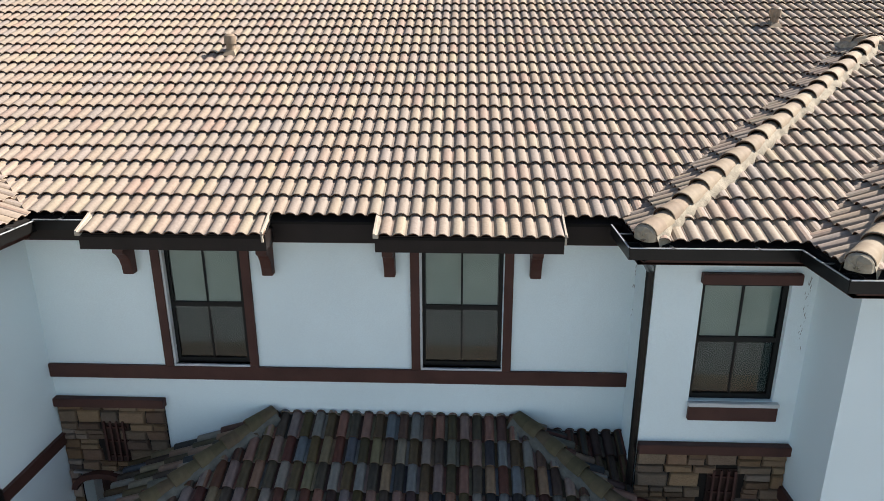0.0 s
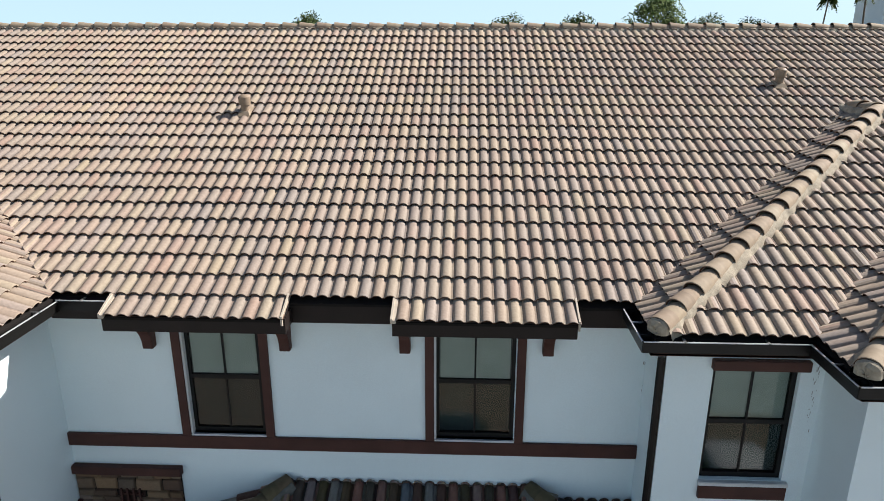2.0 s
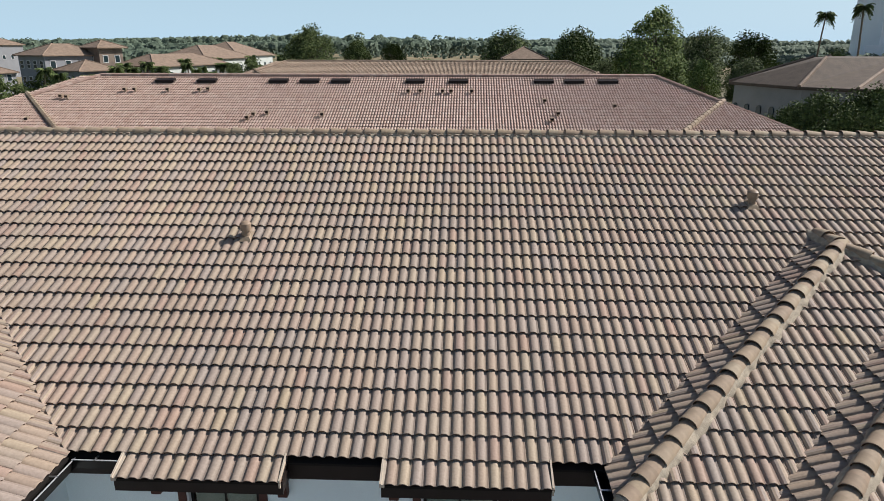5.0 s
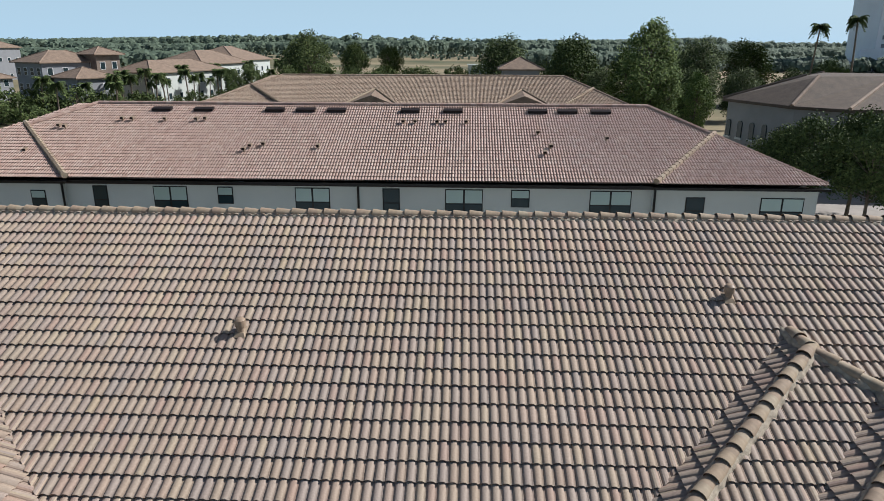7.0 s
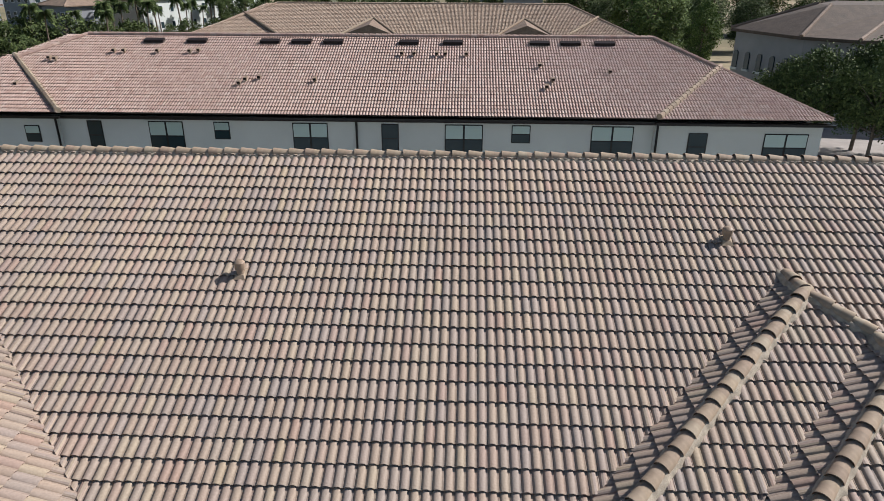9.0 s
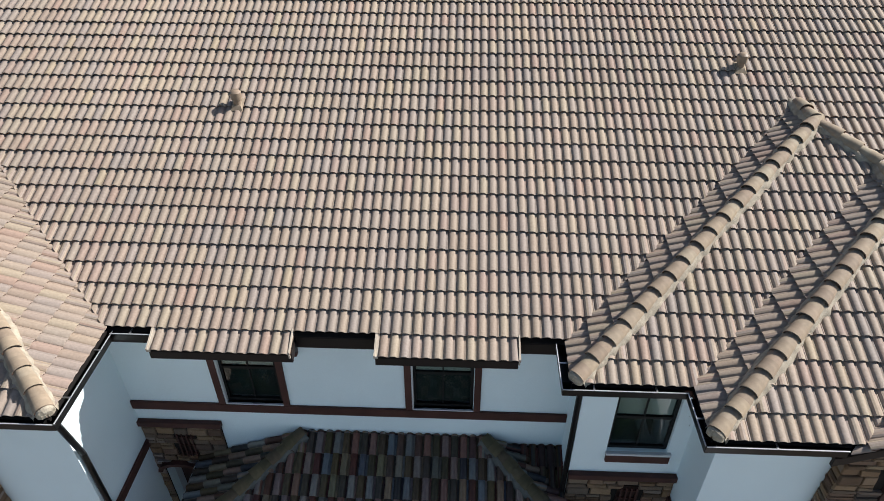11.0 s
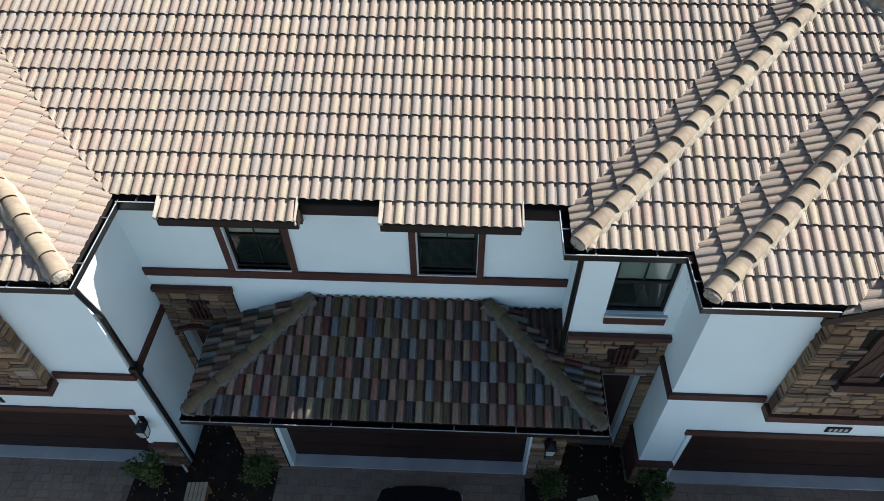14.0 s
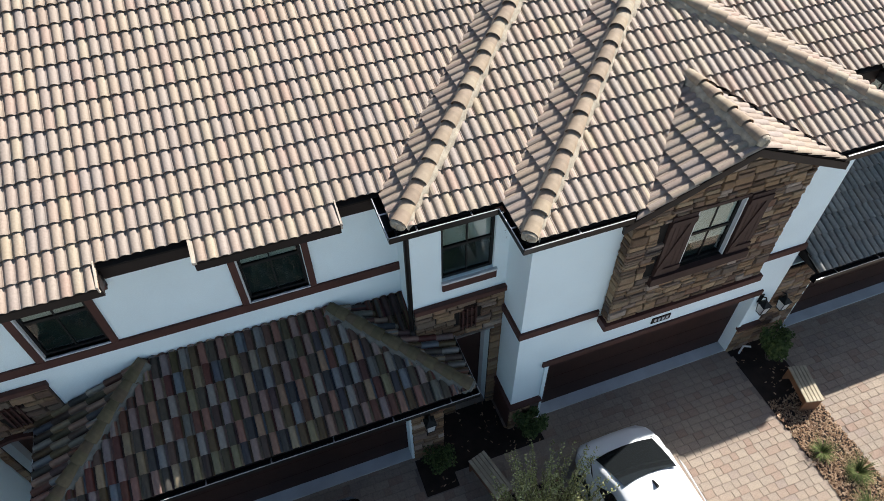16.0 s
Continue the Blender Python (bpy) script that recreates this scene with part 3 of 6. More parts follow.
def window_unit(win, y, inset, label="black-framed double-hung window with grey blinds behind dark glass", curtain=False):
    """A double-hung window with one upright bar in each sash, a dark sheet as the room's shade and a blind."""
    xa, xb, za, zb = win
    # Dark sheet close behind the panes, painted as the unlit room's shade.
    w = part("window", Shape().box(xa, xb, y + inset + 0.07, y + inset + 0.085, za, zb), ROOM_SHADE, house, label)
    yf = y + inset
    f = Shape()
    for a, b, c, e in ((xa, xa + 0.05, za, zb), (xb - 0.05, xb, za, zb)):
        f.box(a, b, yf, yf + 0.06, c, e)
    f.box(xa + 0.05, xb - 0.05, yf, yf + 0.06, za, za + 0.06)
    f.box(xa + 0.05, xb - 0.05, yf, yf + 0.06, zb - 0.05, zb)
    part("frame", f, BLACK, w)
    zm = (za + zb) / 2 + 0.02
    part("meeting_rail", Shape().box(xa + 0.05, xb - 0.05, yf + 0.005, yf + 0.055, zm - 0.028, zm + 0.028), BLACK, w)
    xm = (xa + xb) / 2
    for c, e in ((za + 0.06, zm - 0.028), (zm + 0.028, zb - 0.05)):
        part("glazing_bar", Shape().box(xm - 0.011, xm + 0.011, yf + 0.012, yf + 0.04, c, e), BLACK, w)
        for a, b in ((xa + 0.05, xm - 0.011), (xm + 0.011, xb - 0.05)):
            pane = part("pane", Shape().box(a, b, yf + 0.022, yf + 0.028, c, e), GLASS, w)
            pane.visible_shadow = False
    if curtain:
        part("curtain", Shape().box(xa + 0.06, xb - 0.06, yf + 0.034, yf + 0.045, za + 0.45, zb - 0.06), CURTAIN, w, "white curtain drawn most of the way")
    else:
        part("blind", Shape().box(xa + 0.06, xb - 0.06, yf + 0.05, yf + 0.065, zm - 0.02, zb - 0.06), BLIND, w, "pale blind drawn halfway")
    return w


def house_part(name, boxes, mat, label="", bevel=0.0):
    for b in boxes:
        ob = part(name, Shape().box(*b), mat, house, label, bevel=bevel)
    return ob


def stone_meshes():
    rnd, out = random.Random(77), []
    for k in range(10):
        j = lambda a: a + rnd.uniform(-0.03, 0.03)
        p = [(j(0.015), 0, j(0.025)), (j(0.985), 0, j(0.025)), (j(0.985), 0, j(0.975)), (j(0.015), 0, j(0.975))]
        c = [(0.03 + 0.94 * x, -rnd.uniform(0.45, 0.8), 0.06 + 0.88 * z) for x, _, z in p]
        e = [(0.5 + (x - 0.5) * 0.86, -rnd.uniform(0.8, 1.0), 0.5 + (z - 0.5) * 0.72) for x, _, z in p]
        s = Shape().add(p + c + e, [(i, (i + 1) % 4, 4 + (i + 1) % 4, 4 + i) for i in range(4)] + [(4 + i, 4 + (i + 1) % 4, 8 + (i + 1) % 4, 8 + i) for i in range(4)] + [(8, 9, 10, 11)])
        out.append(s.mesh("stone", STONE))
    return out


STONES = stone_meshes()


def stone_field(parent, x0, x1, z0, z1, y, seed, turn=None, holes=(), top=None, big=1.0):
    """Ledge stones in uneven courses on a wall that faces -y, or turned by a matrix. top: the height of the wall's edge over x."""
    rnd = random.Random(seed)
    z = z0
    while z < z1 - 0.03:
        h = min(big * rnd.choice((0.08, 0.10, 0.13, 0.15, 0.18, 0.20)), z1 - z)
        if z1 - z - h < 0.05:
            h = z1 - z
        x = x0
        while x < x1 - 0.02:
            w = min(big * (rnd.uniform(0.16, 0.40) if h > 0.1 else rnd.uniform(0.2, 0.42)), x1 - x)
            if x1 - x - w < 0.1:
                w = x1 - x
            xm, zm = x + w / 2, z + h / 2
            if not any(a < xm < b and c < zm < e for a, b, c, e in holes) and (top is None or zm < top(xm) - 0.03):
                hh = h if top is None else min(h, top(xm) - z)
                rows = [(0.0, 0.52), (0.52, 0.48)] if hh > 0.12 and rnd.random() < 0.4 else [(0.0, 1.0)]
                for at, share in rows:
                    ob = new("stone", STONES[rnd.randrange(10)])
                    ob.parent = parent
                    m = Matrix.Translation((x, y, z + at * hh)) @ Matrix.Diagonal((w, rnd.uniform(0.025, 0.055), hh * share, 1))
                    ob.matrix_basis = m if turn is None else turn @ m
            x += w
        z += h


T = 0.22
main_wall = Shape()
wall_front(main_wall, SIDE_L, STEP_X, WALL_Y, T, 0, 6.66, [W1, W2, (-5.08, -4.38, 0, 3.08)])
welded(part("wall", main_wall, STUCCO, house, "white stucco wall").data)
wall_front(s := Shape(), STEP_X + 0.0, SIDE_R, MID_WALL_Y, T, 0, 6.6, [W3, (2.97, 3.66, 0, 3.04)])
s.box(STEP_X, STEP_X + T, MID_WALL_Y + T, WALL_Y + T, 0, 6.6)
welded(part("wall", s, STUCCO, house, "white stucco wall").data)


def wing_walls(d, near):
    bump = (5.53, 8.77)
    b, g = (d, d) if near else (d - 0.22, d + 0.02)     # shift of the bay and of the garage door
    s = Shape()
    wall_front(s, SIDE_R + d, WING_END + d, FRONT_Y, T, 0, 6.6, [(GAR[0] + g, GAR[1] + g, 0, GAR[3]), (W4[0] + b, W4[1] + b, W4[2], W4[3])])
    s.box(SIDE_R + d, SIDE_R + T + d, FRONT_Y + T, MID_WALL_Y + (0 if near else 0), 0, 6.6)
    s.box(WING_END - T + d, WING_END + d, FRONT_Y + T, WALL_Y + T, 0, 6.6)
    welded(part("wall", s, STUCCO, house, "white stucco wing wall").data)
    # stone bump-out under the gable
    top = lambda x: G_Z - 0.06 + G_SLOPE * (G_HALF - abs(x - G_X - d))
    out = Shape()
    xa, xb = bump[0] + b, bump[1] + b
    yb = 6.08
    wx0, wx1 = W4[0] - 0.02 + b, W4[1] + 0.02 + b
    out.prism([(xa, 3.50), (wx0, 3.50), (wx0, top(wx0)), (xa, top(xa))], yb, FRONT_Y)
    out.prism([(wx1, 3.50), (xb, 3.50), (xb, top(xb)), (wx1, top(wx1))], yb, FRONT_Y)
    out.box(wx0, wx1, yb, FRONT_Y, 3.50, W4[2])
    out.prism([(wx0, W4[3]), (wx1, W4[3]), (wx1, top(wx1)), (G_X + d, top(G_X + d)), (wx0, top(wx0))], yb, FRONT_Y)
    bo = part("stone_bay", out, JOINT, house, "bay faced with tan and grey ledge stone")
    fixed(bo.data)
    hole = [(6.14 + b, 8.06 + b, 4.40, 6.03)]
    stone_field(bo, xa - 0.05, xb + 0.05, 3.50, 7.5, yb, 91, None, hole, top)
    for x, side in ((xa, -1), (xb, 1)):
        tm = Matrix.Translation((x, FRONT_Y if side < 0 else yb, 0)) @ pose(0, 0, 0, 0, 0, -90 if side < 0 else 90)
        stone_field(bo, 0, FRONT_Y - yb, 3.50, top(x), 0, 92 + side, tm)
    house_part("band", [(xa - 0.1, xb + 0.1, yb - 0.09, FRONT_Y - 0.05, 3.34, 3.50), (SIDE_R - 0.05 + d, xa - 0.1, FRONT_Y - 0.05, FRONT_Y, 3.50, 3.66), (xb + 0.1, WING_END + 0.05 + d, FRONT_Y - 0.05, FRONT_Y, 3.50, 3.66)], TRIM)
    house_part("band", [(SIDE_R - 0.05 + d, SIDE_R + d, FRONT_Y, MID_WALL_Y if near else WALL_Y, 3.50, 3.66), (WING_END + d, WING_END + 0.05 + d, FRONT_Y, WALL_Y, 3.50, 3.66)], TRIM)
    # window with shutters
    w4 = (W4[0] + b, W4[1] + b, W4[2], W4[3])
    window_unit(w4, yb + 0.01, 0.04, "black-framed window with a white curtain between brown shutters", True)
    house_part("reveal", [(wx0 - 0.0, w4[0], yb - 0.01, yb + 0.2, w4[2], w4[3]), (w4[1], wx1, yb - 0.03, yb + 0.2, w4[2], w4[3])], SILL)
    house_part("window_head", [(6.60 + b, 7.62 + b, yb - 0.04, yb, 5.98, 6.05)], SHUTTER)
    house_part("window_sill", [(6.10 + b, 8.10 + b, yb - 0.11, yb, 4.38, 4.57)], SHUTTER)
    for x0, x1 in ((6.15, 6.62), (7.62, 8.07)):
        sh = part("shutter", Shape().box(x0 + b, x1 + b, yb - 0.045, yb - 0.005, 4.58, 6.02), SHUTTER, house, "brown board shutter with Z brace")
        n = 5
        for k in range(n):
            a = x0 + b + (x1 - x0) * k / n
            part("board", Shape().box(a + 0.004, a + (x1 - x0) / n - 0.004, yb - 0.06, yb - 0.045, 4.58, 6.02), SHUTTER, sh)
        for za in (4.66, 5.82):
            part("batten", Shape().box(x0 + b, x1 + b, yb - 0.085, yb - 0.06, za, za + 0.11), SHUTTER, sh)
        br = Shape()
        br.add([(x0 + b, yb - 0.08, 4.77), (x0 + b + 0.11, yb - 0.08, 4.77), (x1 + b, yb - 0.08, 5.82), (x1 + b - 0.11, yb - 0.08, 5.82), (x0 + b, yb - 0.06, 4.77), (x0 + b + 0.11, yb - 0.06, 4.77), (x1 + b, yb - 0.06, 5.82), (x1 + b - 0.11, yb - 0.06, 5.82)], [(0, 1, 2, 3), (4, 7, 6, 5), (0, 3, 7, 4), (1, 5, 6, 2)])
        part("brace", br, SHUTTER, sh)
    # rake boards of the gable
    for sgn in (-1, 1):
        zr = lambda x: G_Z + G_SLOPE * (G_HALF - abs(x - G_X)) - 0.0
        s = Shape()
        xe = G_X + sgn * (G_HALF + 0.02)
        s.prism([(xe + d, zr(xe) - 0.20), (G_X + d, zr(G_X) - 0.20), (G_X + d, zr(G_X) - 0.04), (xe + d, zr(xe) - 0.04)], G_Y + 0.02, G_Y + 0.07)
        s.prism([(xe + d, zr(xe) - 0.10), (G_X + d, zr(G_X) - 0.10), (G_X + d, zr(G_X) - 0.065), (xe + d, zr(xe) - 0.065)], G_Y + 0.07, yb)
        fixed(part("rake_board", s, DARKWOOD, house).data)
    garage(GAR[0] + g, GAR[1] + g, FRONT_Y, GAR[3])
    # wainscot under a brown cap
    for x0, x1 in ((SIDE_R + d, GAR[0] + g), (GAR[1] + g, WING_END + d)):
        st = part("wainscot", Shape().box(x0 - 0.0, x1, FRONT_Y - 0.03, FRONT_Y, 0, 1.0), JOINT, house, "ledge stone wainscot with brown cap")
        stone_field(st, x0 - 0.04, x1, 0.0, 1.0, FRONT_Y - 0.03, 55)
        part("cap", Shape().box(x0 - 0.07, x1, FRONT_Y - 0.11, FRONT_Y, 1.0, 1.08), TRIM, st)
    sx = SIDE_R + d
    house_part("wainscot_side", [(sx - 0.07, sx, FRONT_Y, MID_WALL_Y if near else WALL_Y, 1.0, 1.08), (sx - 0.035, sx, FRONT_Y, MID_WALL_Y if near else WALL_Y, 0, 1.0)], TRIM)
    # plate with number bars
    pl = part("number_plate", Shape().box(6.82 + d, 7.25 + d, FRONT_Y - 0.02, FRONT_Y, 2.51, 2.68), BLACK, house, "black plate with pale bars", bevel=0.004)
    for k in range(4):
        part("bar", Shape().box(6.875 + d + k * 0.09, 6.925 + d + k * 0.09, FRONT_Y - 0.025, FRONT_Y - 0.02, 2.55, 2.64), CONCRETE, pl)


def garage(xa, xb, y, top=2.20):
    dr = part("garage_door", Shape().box(xa - 0.05, xb + 0.05, y + 0.25, y + 0.29, 0, top + 0.08), DOOR, house, "dark brown sectional garage door")
    for r in range(4):
        part("panel", Shape().box(xa - 0.04, xb + 0.04, y + 0.238, y + 0.25, COURT + 0.01 + r * 0.53, COURT + 0.532 + r * 0.53), DOOR, dr, bevel=0.004)
    house_part("garage_head", [(xa - 0.08, xb + 0.08, y - 0.04, y, top, top + 0.15)], TRIM)
    house_part("garage_jamb", [(xa - 0.02, xa + 0.06, y - 0.03, y + 0.25, 0, top), (xb - 0.06, xb + 0.02, y - 0.03, y + 0.25, 0, top)], STUCCO)
    house_part("apron", [(xa, xb, y - 0.02, y + 0.26, 0.0, COURT + 0.03)], CONCRETE, "pale concrete strip")


for d in (-BAY, 0.0):
    wing_walls(d, d == 0.0)
# the bay beyond the wings, and the blind ends and back
s = Shape()
wall_front(s, WING_END, X_MAX - 0.5, WALL_Y, T, 0, 6.66, [(W1[0] + BAY, W1[1] + BAY, *W1[2:]), (W2[0] + BAY, W2[1] + BAY, *W2[2:])])
s.box(X_MAX - 0.5 - T, X_MAX - 0.5, WALL_Y + T, 2 * RIDGE_Y - WALL_Y, 0, 6.6)
s.box(X_MIN + 0.5, X_MIN + 0.5 + T, WALL_Y + T, 2 * RIDGE_Y - WALL_Y, 0, 6.6)
s.box(X_MIN + 0.5, SIDE_R - BAY + 0.2, WALL_Y, WALL_Y + T, 0, 6.6)
s.box(X_MIN + 0.5, X_MAX - 0.5, 2 * RIDGE_Y - WALL_Y, 2 * RIDGE_Y - WALL_Y + T, 0, 6.6)
for x in (X_MIN + 0.5, X_MAX - 0.5 - T):
    s.prism([(WALL_Y, 6.6), (2 * RIDGE_Y - WALL_Y, 6.6), (RIDGE_Y, 9.5)], x, x + T, "x")
fixed(welded(part("wall", s, STUCCO, house, "white stucco wall").data))

for d in (0.0, BAY):
    for win in (W1, W2):
        window_unit((win[0] + d, win[1] + d, win[2], win[3]), WALL_Y, 0.05)
        house_part("window_sill", [(win[0] - 0.01 + d, win[1] + 0.01 + d, WALL_Y - 0.03, WALL_Y + 0.05, 4.655, 4.70)], SILL)
        house_part("reveal", [(win[0] - 0.015 + d, win[0] + 0.012 + d, WALL_Y - 0.02, WALL_Y + 0.05, 4.70, 6.40)], SILL)
        house_part("window_trim", [(win[0] - 0.125 + d, win[0] - 0.015 + d, WALL_Y - 0.04, WALL_Y, 4.675, 6.46)], TRIM, bevel=0.004)
        house_part("window_trim", [(win[1] + 0.012 + d, win[1] + 0.12 + d, WALL_Y - 0.04, WALL_Y, 4.675, 6.46)], TRIM, bevel=0.004)
    house_part("band", [(SIDE_L + d, STEP_X + d, WALL_Y - 0.045, WALL_Y, 4.49, 4.675)], TRIM, bevel=0.005)
window_unit(W3, MID_WALL_Y, 0.06)
house_part("window_hood", [(2.66, 3.70, MID_WALL_Y - 0.08, MID_WALL_Y, 6.17, 6.29)], TRIM, bevel=0.006)
house_part("window_sill", [(2.68, 3.69, MID_WALL_Y - 0.06, MID_WALL_Y + 0.05, 4.685, 4.735)], SILL, bevel=0.006)
house_part("sill_apron", [(2.69, 3.68, MID_WALL_Y - 0.055, MID_WALL_Y, 4.51, 4.685)], TRIM, bevel=0.006)

# ---- eaves, eyebrows, corbels ----
for d in (0.0, BAY):
    ox = -0.79 + d
    house_part("fascia", [(SIDE_L + 0.35 + d, STEP_X - 0.32 + d, MAIN_Y + 0.03, MAIN_Y + 0.07, 6.46, 6.70)], DARKWOOD)
    house_part("soffit", [(SIDE_L + 0.02 + d, STEP_X - 0.02 + d, MAIN_Y + 0.07, WALL_Y, 6.46, 6.49)], DARKWOOD)
    house_part("frieze", [(SIDE_L + 0.02 + d, STEP_X - 0.02 + d, WALL_Y - 0.03, WALL_Y, 6.34, 6.46)], TRIM)
    for u0, far in ((-21, 0.01), (0, -0.03)):
        xa, xb = ox + u0 * PITCH, ox + (u0 + 13) * PITCH
        house_part("eyebrow", [(xa - 0.045, xb + far, EAVE_Y + 0.03, EAVE_Y + 0.07, 6.445, 6.63), (xa - 0.045, xb + far, EAVE_Y + 0.07, MAIN_Y + 0.03, 6.465, 6.50), (xa - 0.045, xa + 0.0, EAVE_Y + 0.07, MAIN_Y + 0.03, 6.50, 6.64), (xb + far - 0.04, xb + far, EAVE_Y + 0.07, MAIN_Y + 0.03, 6.50, 6.64)], DARKWOOD, "dark brown boxed eave over a window")
        # pale edge pieces at both ends of the course
        ya, ym, yz = EAVE_Y - 0.005, EAVE_Y + 0.07, MAIN_Y + 0.06
        side = [(ya, EAVE_Z + 0.05), (yz, main_z(yz) + 0.045), (yz, main_z(yz) - 0.03), (ym, main_z(ym) - 0.03), (ya + 0.02, EAVE_Z - 0.07), (ya, EAVE_Z - 0.06)]
        fixed(part("edge_tile", Shape().prism(side, xb - 0.030, xb - 0.010, "x"), EDGE_LIGHT, house).data)
        side = [(ya, EAVE_Z + 0.045), (yz, main_z(yz) + 0.040), (yz, main_z(yz) - 0.01), (ya, EAVE_Z - 0.01)]
        fixed(part("edge_tile", Shape().prism(side, xa - 0.060, xa - 0.036, "x"), EDGE_LIGHT, house).data)
        side = [(ya, EAVE_Z + 0.030), (yz, main_z(yz) + 0.022), (yz, main_z(yz) - 0.01), (ya, EAVE_Z - 0.01)]
        fixed(part("edge_tile", Shape().prism(side, xa - 0.036, xa, "x"), EDGE_LIGHT, house).data)
    for x in (-3.93, -2.23, -0.757, 0.977):
        c = Shape().prism([(7.56, 6.465), (WALL_Y, 6.465), (WALL_Y, 5.94), (7.725, 5.94), (7.715, 6.04), (7.68, 6.14), (7.62, 6.22), (7.56, 6.26)], x - 0.065 + d, x + 0.065 + d, "x")
        fixed(part("corbel", c, TRIM, house, "brown wooden corbel", bevel=0.006).data)


# Pale strip for the gutter lip's highlight, put in as colour.
LIP_GLINT = speckled("gutter_edge_glint", (0.62, 0.63, 0.65), 0.3, 3.0, 0.2, 50.0, 0.05, metal=0.3)


def gutter_run(p0, p1, outward, z=6.585, h=0.115, w=0.12, straps=0.75, ends=(0, 0), board=0.09):
    """A black box gutter from p0 to p1 (its outer line), open at the top, with bright straps."""
    p0, p1, o = Vector((*p0, z)), Vector((*p1, z)), Vector((*outward, 0))
    x = (p1 - p0).normalized()
    m = Matrix((x, -o, Vector((0, 0, 1)))).transposed().to_4x4()
    m.translation = p0
    ln = (p1 - p0).length
    s = Shape().prism([(-0.006, 0.0), (w, 0.0), (w, h + 0.03), (w - 0.006, h + 0.03), (w - 0.006, 0.006), (0.0, 0.006), (0.0, h), (0.006, h), (0.006, h + 0.012), (-0.014, h + 0.012), (-0.014, h), (-0.006, h)], 0, ln, "x")
    s.v = [tuple(m @ Vector(p)) for p in s.v]
    bs = Shape().box(ends[0] * w, ln - ends[1] * w, w, w + 0.03, -board, h, m)
    g = part("gutter", s, GUTTER, house, "black metal gutter")
    fixed(g.data)
    part("lip", Shape().box(0, ln, -0.016, -0.004, h + 0.004, h + 0.014, m), LIP_GLINT, g)
    part("fascia", bs, TRIM, g, "brown fascia board")
    n = max(1, int(ln / straps))
    for i in range(n):
        t = (i + 0.5) * ln / n
        part("strap", Shape().box(t - 0.012, t + 0.012, -0.016, w + 0.02, h + 0.006, h + 0.016, m), STEEL, g)
    return g


for d in (-BAY, 0.0):
    gx, gy = MID_X - 0.12 + d, MID_Y - 0.066
    wx, wy = WING_X - 0.07 + d, WING_Y - 0.065
    rx = RIGHT_X + 0.07 + d
    gutter_run((gx, MAIN_Y + 0.1), (gx, gy), (-1, 0), ends=(0, 1))
    gutter_run((gx, gy), (wx, gy), (0, -1), ends=(1, -1))
    gutter_run((wx, gy), (wx, wy), (-1, 0), straps=0.5, ends=(-1, 1))
    gutter_run((wx, wy), (G_X - G_HALF + 0.1 + d, wy), (0, -1), straps=0.9, ends=(1, 0))
    gutter_run((G_X + G_HALF - 0.1 + d, wy), (rx, wy), (0, -1), straps=0.9, ends=(0, 1))
    gutter_run((rx, wy), (rx, MAIN_Y + 0.05), (1, 0), ends=(1, 0))
    house_part("soffit", [(gx + 0.12, SIDE_R + d, gy + 0.12, MID_WALL_Y, 6.50, 6.52), (gx + 0.12, STEP_X + d, MID_WALL_Y, WALL_Y, 6.50, 6.52), (wx + 0.12, 5.48 + d, wy + 0.12, FRONT_Y, 6.50, 6.52), (8.82 + d, rx - 0.12, wy + 0.12, FRONT_Y, 6.50, 6.52), (wx + 0.12, SIDE_R + d, FRONT_Y, gy + 0.12, 6.50, 6.52), (WING_END + d, rx - 0.12, FRONT_Y, WALL_Y, 6.50, 6.52)], TRIM)
# short gutters beside the eyebrows
gutter_run((RIGHT_X - BAY + 0.07, MAIN_Y - 0.05), (-4.13, MAIN_Y - 0.05), (0, -1), z=6.60, straps=0.4)

